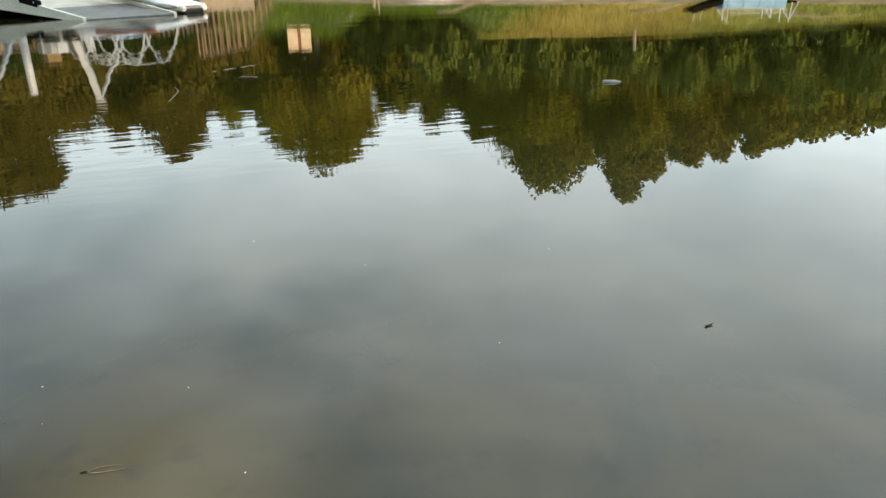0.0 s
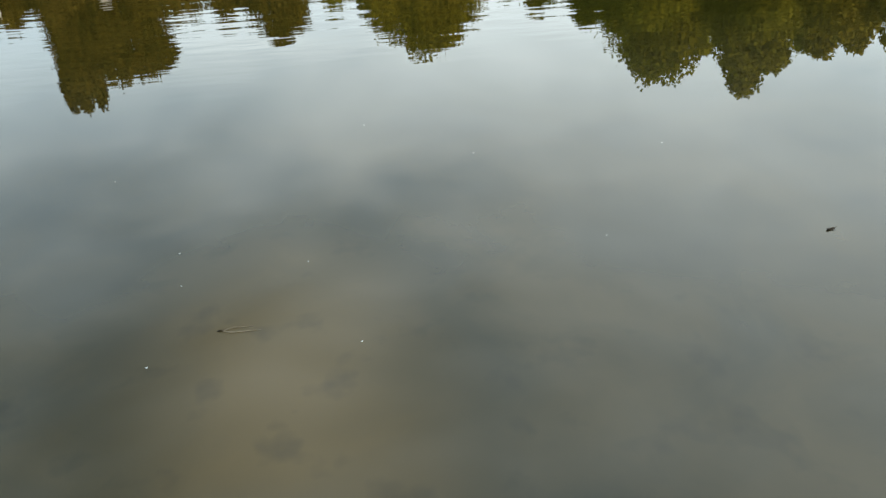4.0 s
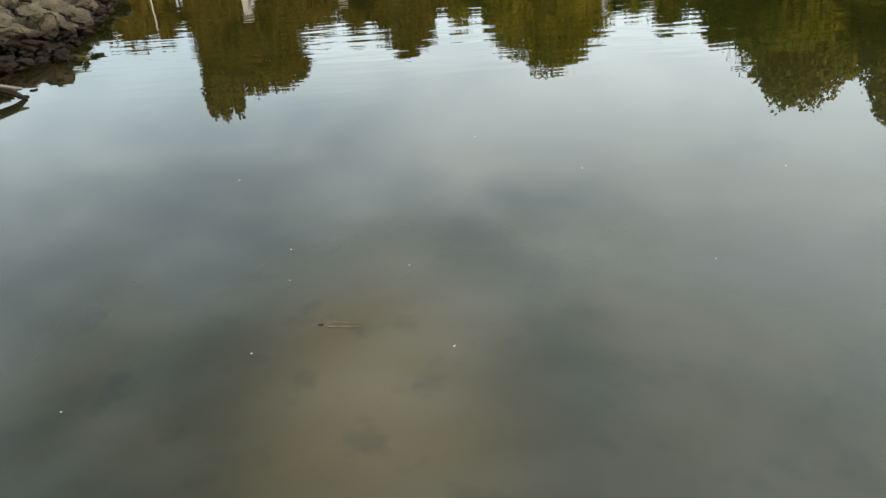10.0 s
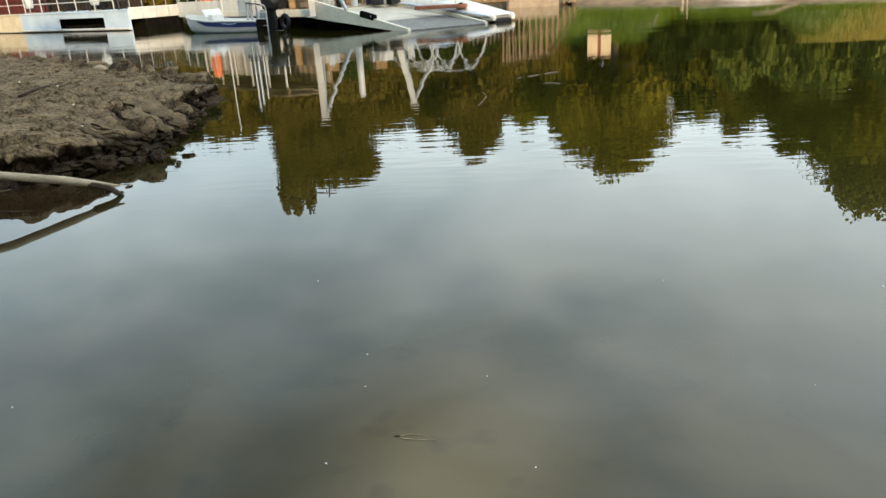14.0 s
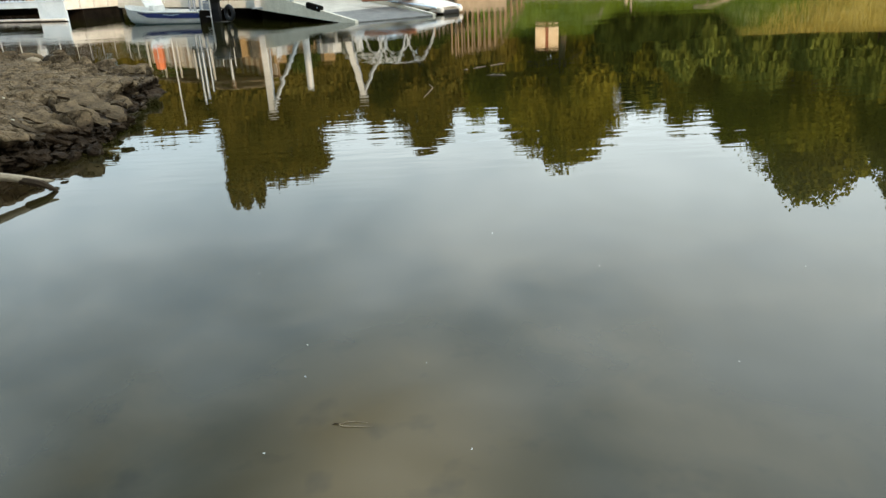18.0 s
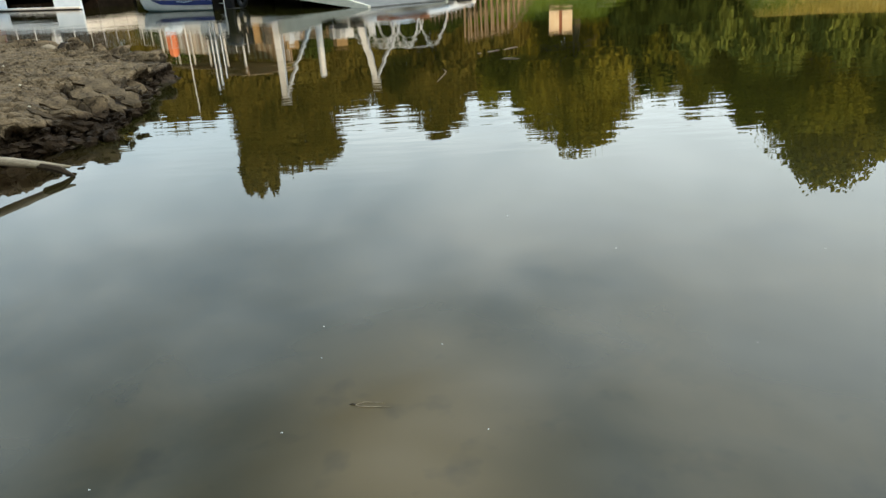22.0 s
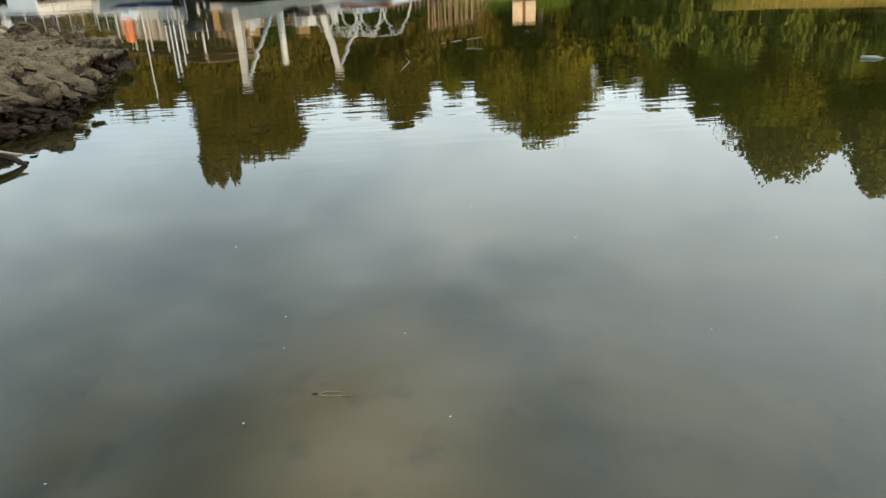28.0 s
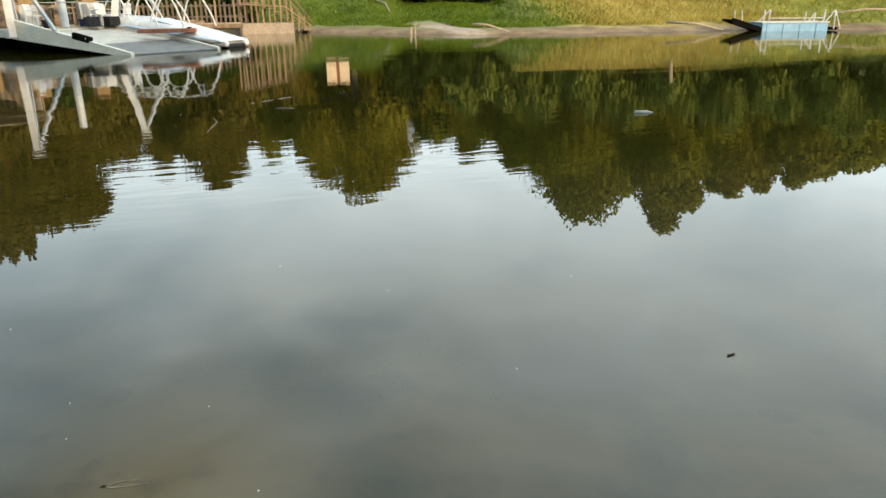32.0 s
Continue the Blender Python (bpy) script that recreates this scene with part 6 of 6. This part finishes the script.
for k in range(110):
    i = rnd.randrange(len(edge) - 1)
    p = edge[i].lerp(edge[i + 1], rnd.random())
    n = Vector((edge[i + 1].y - edge[i].y, edge[i].x - edge[i + 1].x, 0)).normalized()
    p += n * rnd.uniform(0.0, 0.42)
    s = rnd.uniform(0.035, 0.13)
    clod(p.x, p.y, 0.02 + 0.12 * rnd.random() ** 2, s * 1.15, k, rnd.uniform(0.3, 0.55))
for k, (x, y, s) in enumerate(((-3.16, 7.3, 0.14), (-3.3, 7.12, 0.09), (-3.32, 7.45, 0.12), (-6.6, 14.6, 0.16))):
    clod(x, y, 0.03 if y < 12 else mud_top(x, y) + 0.08, s, 180 + k, 0.7)
for k in range(90):
    x, y = rnd.uniform(-11, -3.8), rnd.uniform(6.5, 16)
    if not in_river(np.array([x + 0.5]), np.array([y]))[0]:
        s = rnd.uniform(0.02, 0.065)
        clod(x, y, mud_top(x, y) + s * 0.2, s, 200 + k, 0.6)

# slabs along the eastern edge, stepping down to the water
for k in range(46):
    y = rnd.uniform(7.4, 12.4)
    x = np.interp(y, [6.6, 7.7, 8.75, 10.5, 12.2, 13], [-3.6, -3.2, -3.3, -3.7, -4.1, -5.0]) + rnd.uniform(-0.62, -0.2)
    off = x - float(np.interp(y, [7.7, 8.75, 10.5, 12.2, 13], [-3.2, -3.3, -3.7, -4.1, -5.0]))
    slab(x, y, 0.0 - 0.36 * off + rnd.uniform(-0.03, 0.05), rnd.uniform(0.12, 0.36), rnd.uniform(0.1, 0.22), rnd.uniform(0.03, 0.07), rnd.uniform(0.1, 0.75), rnd.uniform(-0.5, 0.6), 300 + k)


def fallen_plate(a, b, width, thick, seed):
    """A long plate of crust broken off the edge, sloping from a down to b."""
    rnd = random.Random(seed)
    a, b = Vector(a), Vector(b)
    L, n = (b - a).length, 7
    along = (b - a).normalized()
    side = along.cross(Vector((0, 0, 1))).normalized()
    up = side.cross(along)
    rings = []
    for k in range(n + 1):
        f = k / n
        w = width * (1.0 - 0.65 * f ** 1.5) * rnd.uniform(0.8, 1.15)
        lift, off = rnd.uniform(-0.25, 0.3) * thick, rnd.uniform(-0.16, 0.16) * width
        p = Vector((f * L, off, lift))
        rings.append([p + Vector((rnd.uniform(-0.02, 0.02), y * w, z * thick + rnd.uniform(-0.006, 0.006))) for y, z in ((-0.5, 0.0), (-0.36, 0.45), (0.0, 0.5), (0.34, 0.42), (0.5, 0.1), (0.42, -0.8), (-0.4, -0.9))])
    ob = part("mud_plate", loft(rings), M_PLATE)
    m = Matrix((along, side, up)).transposed().to_4x4()
    ob.matrix_world = Matrix.Translation(a) @ m
    return tagged(ob, "long plate of drying mud broken off the bank's edge", "mud plate", "mud plates")


for k, (a, b, width, thick) in enumerate((((-4.15, 9.25, 0.37), (-3.35, 8.75, 0.1), 0.42, 0.045), ((-3.9, 8.45, 0.36), (-3.36, 8.3, 0.1), 0.34, 0.04), ((-4.25, 10.0, 0.37), (-3.62, 9.75, 0.1), 0.4, 0.045),
                                          ((-4.5, 10.9, 0.36), (-3.9, 10.7, 0.09), 0.44, 0.045), ((-4.85, 11.9, 0.28), (-4.1, 12.35, 0.05), 0.34, 0.04), ((-4.0, 7.9, 0.37), (-3.5, 7.8, 0.16), 0.36, 0.04))):
    fallen_plate(a, b, width, thick, 700 + k)

for k, (ax, ay, bx, by) in enumerate(((-6.24, 10.18, -6.27, 11.14), (-5.77, 8.59, -5.89, 9.18), (-5.7, 7.89, -5.97, 8.6))):
    za, zb = mud_top(ax, ay) + 0.05, mud_top(bx, by) + 0.06
    log([(ax, ay, za), ((ax + bx) / 2 + 0.03, (ay + by) / 2, (za + zb) / 2 + 0.02), (bx, by, zb)], [0.022, 0.016, 0.008] if k == 0 else [0.012, 0.009, 0.005], "short dark twig lying on the mud", M_WOODWET, "twig", k)


def pebble(x, y, s, mat, label, name):
    bm = bmesh.new()
    bmesh.ops.create_icosphere(bm, subdivisions=2, radius=1.0)
    o = Vector((x * 7, y * 5, 0))
    for v in bm.verts:
        v.co *= 0.85 + 0.35 * noise.noise(v.co + o)
        v.co = Vector((v.co.x * s, v.co.y * s * 0.8, v.co.z * s * 0.6))
    ob = smooth(part(name, bm, mat))
    ob.location = (x, y, mud_top(x, y) + s * 0.35)
    tagged(ob, label, "stone", "stones on the mud")


pebble(-6.88, 14.1, 0.17, M_TAN, "pale flat stone at the far edge of the mud", "stone")
pebble(-6.6, 14.15, 0.16, M_WOODWET, "round black lump at the far edge of the mud", "stone")
for x, y in ((-4.97, 9.21), (-6.38, 11.5), (-4.2, 7.85), (-6.77, 9.71), (-7.4, 12.2), (-5.3, 10.6), (-8.2, 11.4)):
    pebble(x, y, 0.022, M_CREAM2, "small white shell fragment on the mud", "shell")

# flecks of foam drifting on the water
bm = bmesh.new()
rs = random.Random(4)
spots = [(-0.49, 2.92), (0.06, 2.68), (-0.56, 2.13), (0.2, 2.06), (-0.47, 2.64), (-2.76, 3.2), (-1.17, 1.9), (-1.73, 1.71), (-2.0, 2.6), (1.4, 2.5), (2.2, 3.4), (1.1, 3.6)]
spots += [(rs.uniform(-3, 6), rs.uniform(3, 11)) for k in range(5)]
for x, y in spots:
    r = rs.uniform(0.0015, 0.003)
    for k in range(3):
        m = Matrix.Translation((x + rs.uniform(-1, 1) * r * 1.5, y + rs.uniform(-1, 1) * r, 0.001)) @ Matrix.Diagonal((r * rs.uniform(0.7, 1.6), r, r * 0.4, 1))
        bmesh.ops.create_icosphere(bm, subdivisions=1, radius=1.0, matrix=m)
foam = tagged(part("foam_flecks", bm, M_FOAM), "tiny white flecks of foam floating on the water", "foam", kind="stuff")

# more lumps sticking in the broken face
for k in range(90):
    i = rnd.randrange(len(edge) - 1)
    p = edge[i].lerp(edge[i + 1], rnd.random())
    n = Vector((edge[i + 1].y - edge[i].y, edge[i].x - edge[i + 1].x, 0)).normalized()
    p += n * rnd.uniform(0.05, 0.45)
    s = rnd.uniform(0.03, 0.1)
    clod(p.x, p.y, rnd.uniform(0.02, 0.3), s * 1.2, 500 + k, rnd.uniform(0.3, 0.6))

# things afloat
fl = thing("floating_bottle", (6.45, 8.68, 0.002), "dull white plastic bottle floating on its side", "bottle", turn=-0.4)
rings = [[(x, math.cos(a) * r, math.sin(a) * r) for a in np.linspace(0, 2 * math.pi, 12, endpoint=False)] for x, r in ((-0.13, 0.025), (-0.125, 0.034), (0.05, 0.034), (0.09, 0.02), (0.12, 0.014))]
smooth(part("body", loft(rings), M_DULL, fl))
part("cap", one_rod((0.118, 0, 0), (0.14, 0, 0), 0.016, n=10), M_DULL, fl)
fw = thing("floating_weed", (-0.3, 2.27, 0.001), "thin pale forked strand of weed floating on the water", "weed")
part("strand", tube([(0, 0, 0), (0.015, -0.012, 0.002), (0.05, -0.02, 0.001), (0.1, -0.026, 0.001), (0.14, -0.03, 0.0)], [0.001, 0.0016, 0.0013, 0.001, 0.0006], 6), M_DECK, fw)
part("strand", tube([(0.004, 0.002, 0.001), (0.04, 0.012, 0.002), (0.08, 0.006, 0.001), (0.115, -0.002, 0.0)], [0.0012, 0.0012, 0.0009, 0.0005], 6), M_DECK, fw)
part("seed_head", tube([(-0.022, 0.004, 0.001), (-0.008, 0.006, 0.003), (0.004, 0.001, 0.001)], [0.001, 0.003, 0.001], 6), M_WOODWET, fw, "dark seed head")
fleaf = thing("floating_leaf", (2.39, 2.25, 0.001), "small dark curled dead leaf floating on the water", "leaf")
rim = [(math.cos(a) * 0.02, math.sin(a) * 0.011 * (1 + 0.5 * math.cos(2 * a)), 0.006 * abs(math.cos(a)) ** 2) for a in np.linspace(0, 2 * math.pi, 12, endpoint=False)]
part("blade", loft([rim, [(x * 0.95, y * 0.95, z + 0.0015) for x, y, z in rim]]), M_WOODWET, fleaf)
part("stalk", one_rod((0.018, 0, 0.004), (0.034, 0.004, 0.009), 0.0012, n=5), M_WOODWET, fleaf)

db = thing("floating_branch", (1.12, 12.2, 0.0), "brown half-sunken branch floating on the calm water", "driftwood")
part("stem", tube([(0, 0, -0.012), (0.06, 0.03, 0.003), (0.14, 0.09, -0.016), (0.26, 0.17, 0.0), (0.38, 0.26, 0.004), (0.48, 0.34, -0.014), (0.6, 0.42, 0.003), (0.74, 0.53, 0.005), (0.86, 0.6, -0.01)], [0.008, 0.011, 0.009, 0.012, 0.012, 0.01, 0.012, 0.009, 0.005], 8, 5, 0.15), M_TIMBER, db)
part("side_shoot", tube([(0.3, -0.75, -0.008), (0.42, -0.78, 0.01), (0.56, -0.86, 0.008), (0.66, -0.9, -0.01)], [0.004, 0.008, 0.007, 0.003], 6, 3, 0.1), M_DECK, db)
reed = thing("floating_reed", (0.34, 9.61, 0.004), "bent tan reed stalk floating flat on the water", "reed")
part("stalk", tube([(0, 0, 0), (0.09, 0.4, 0.004), (0.17, 0.79, 0.006), (0.15, 1.0, 0.004), (0.13, 1.22, 0)], [0.003, 0.005, 0.005, 0.004, 0.002], 6, 2, 0.1), M_TIMBER, reed)
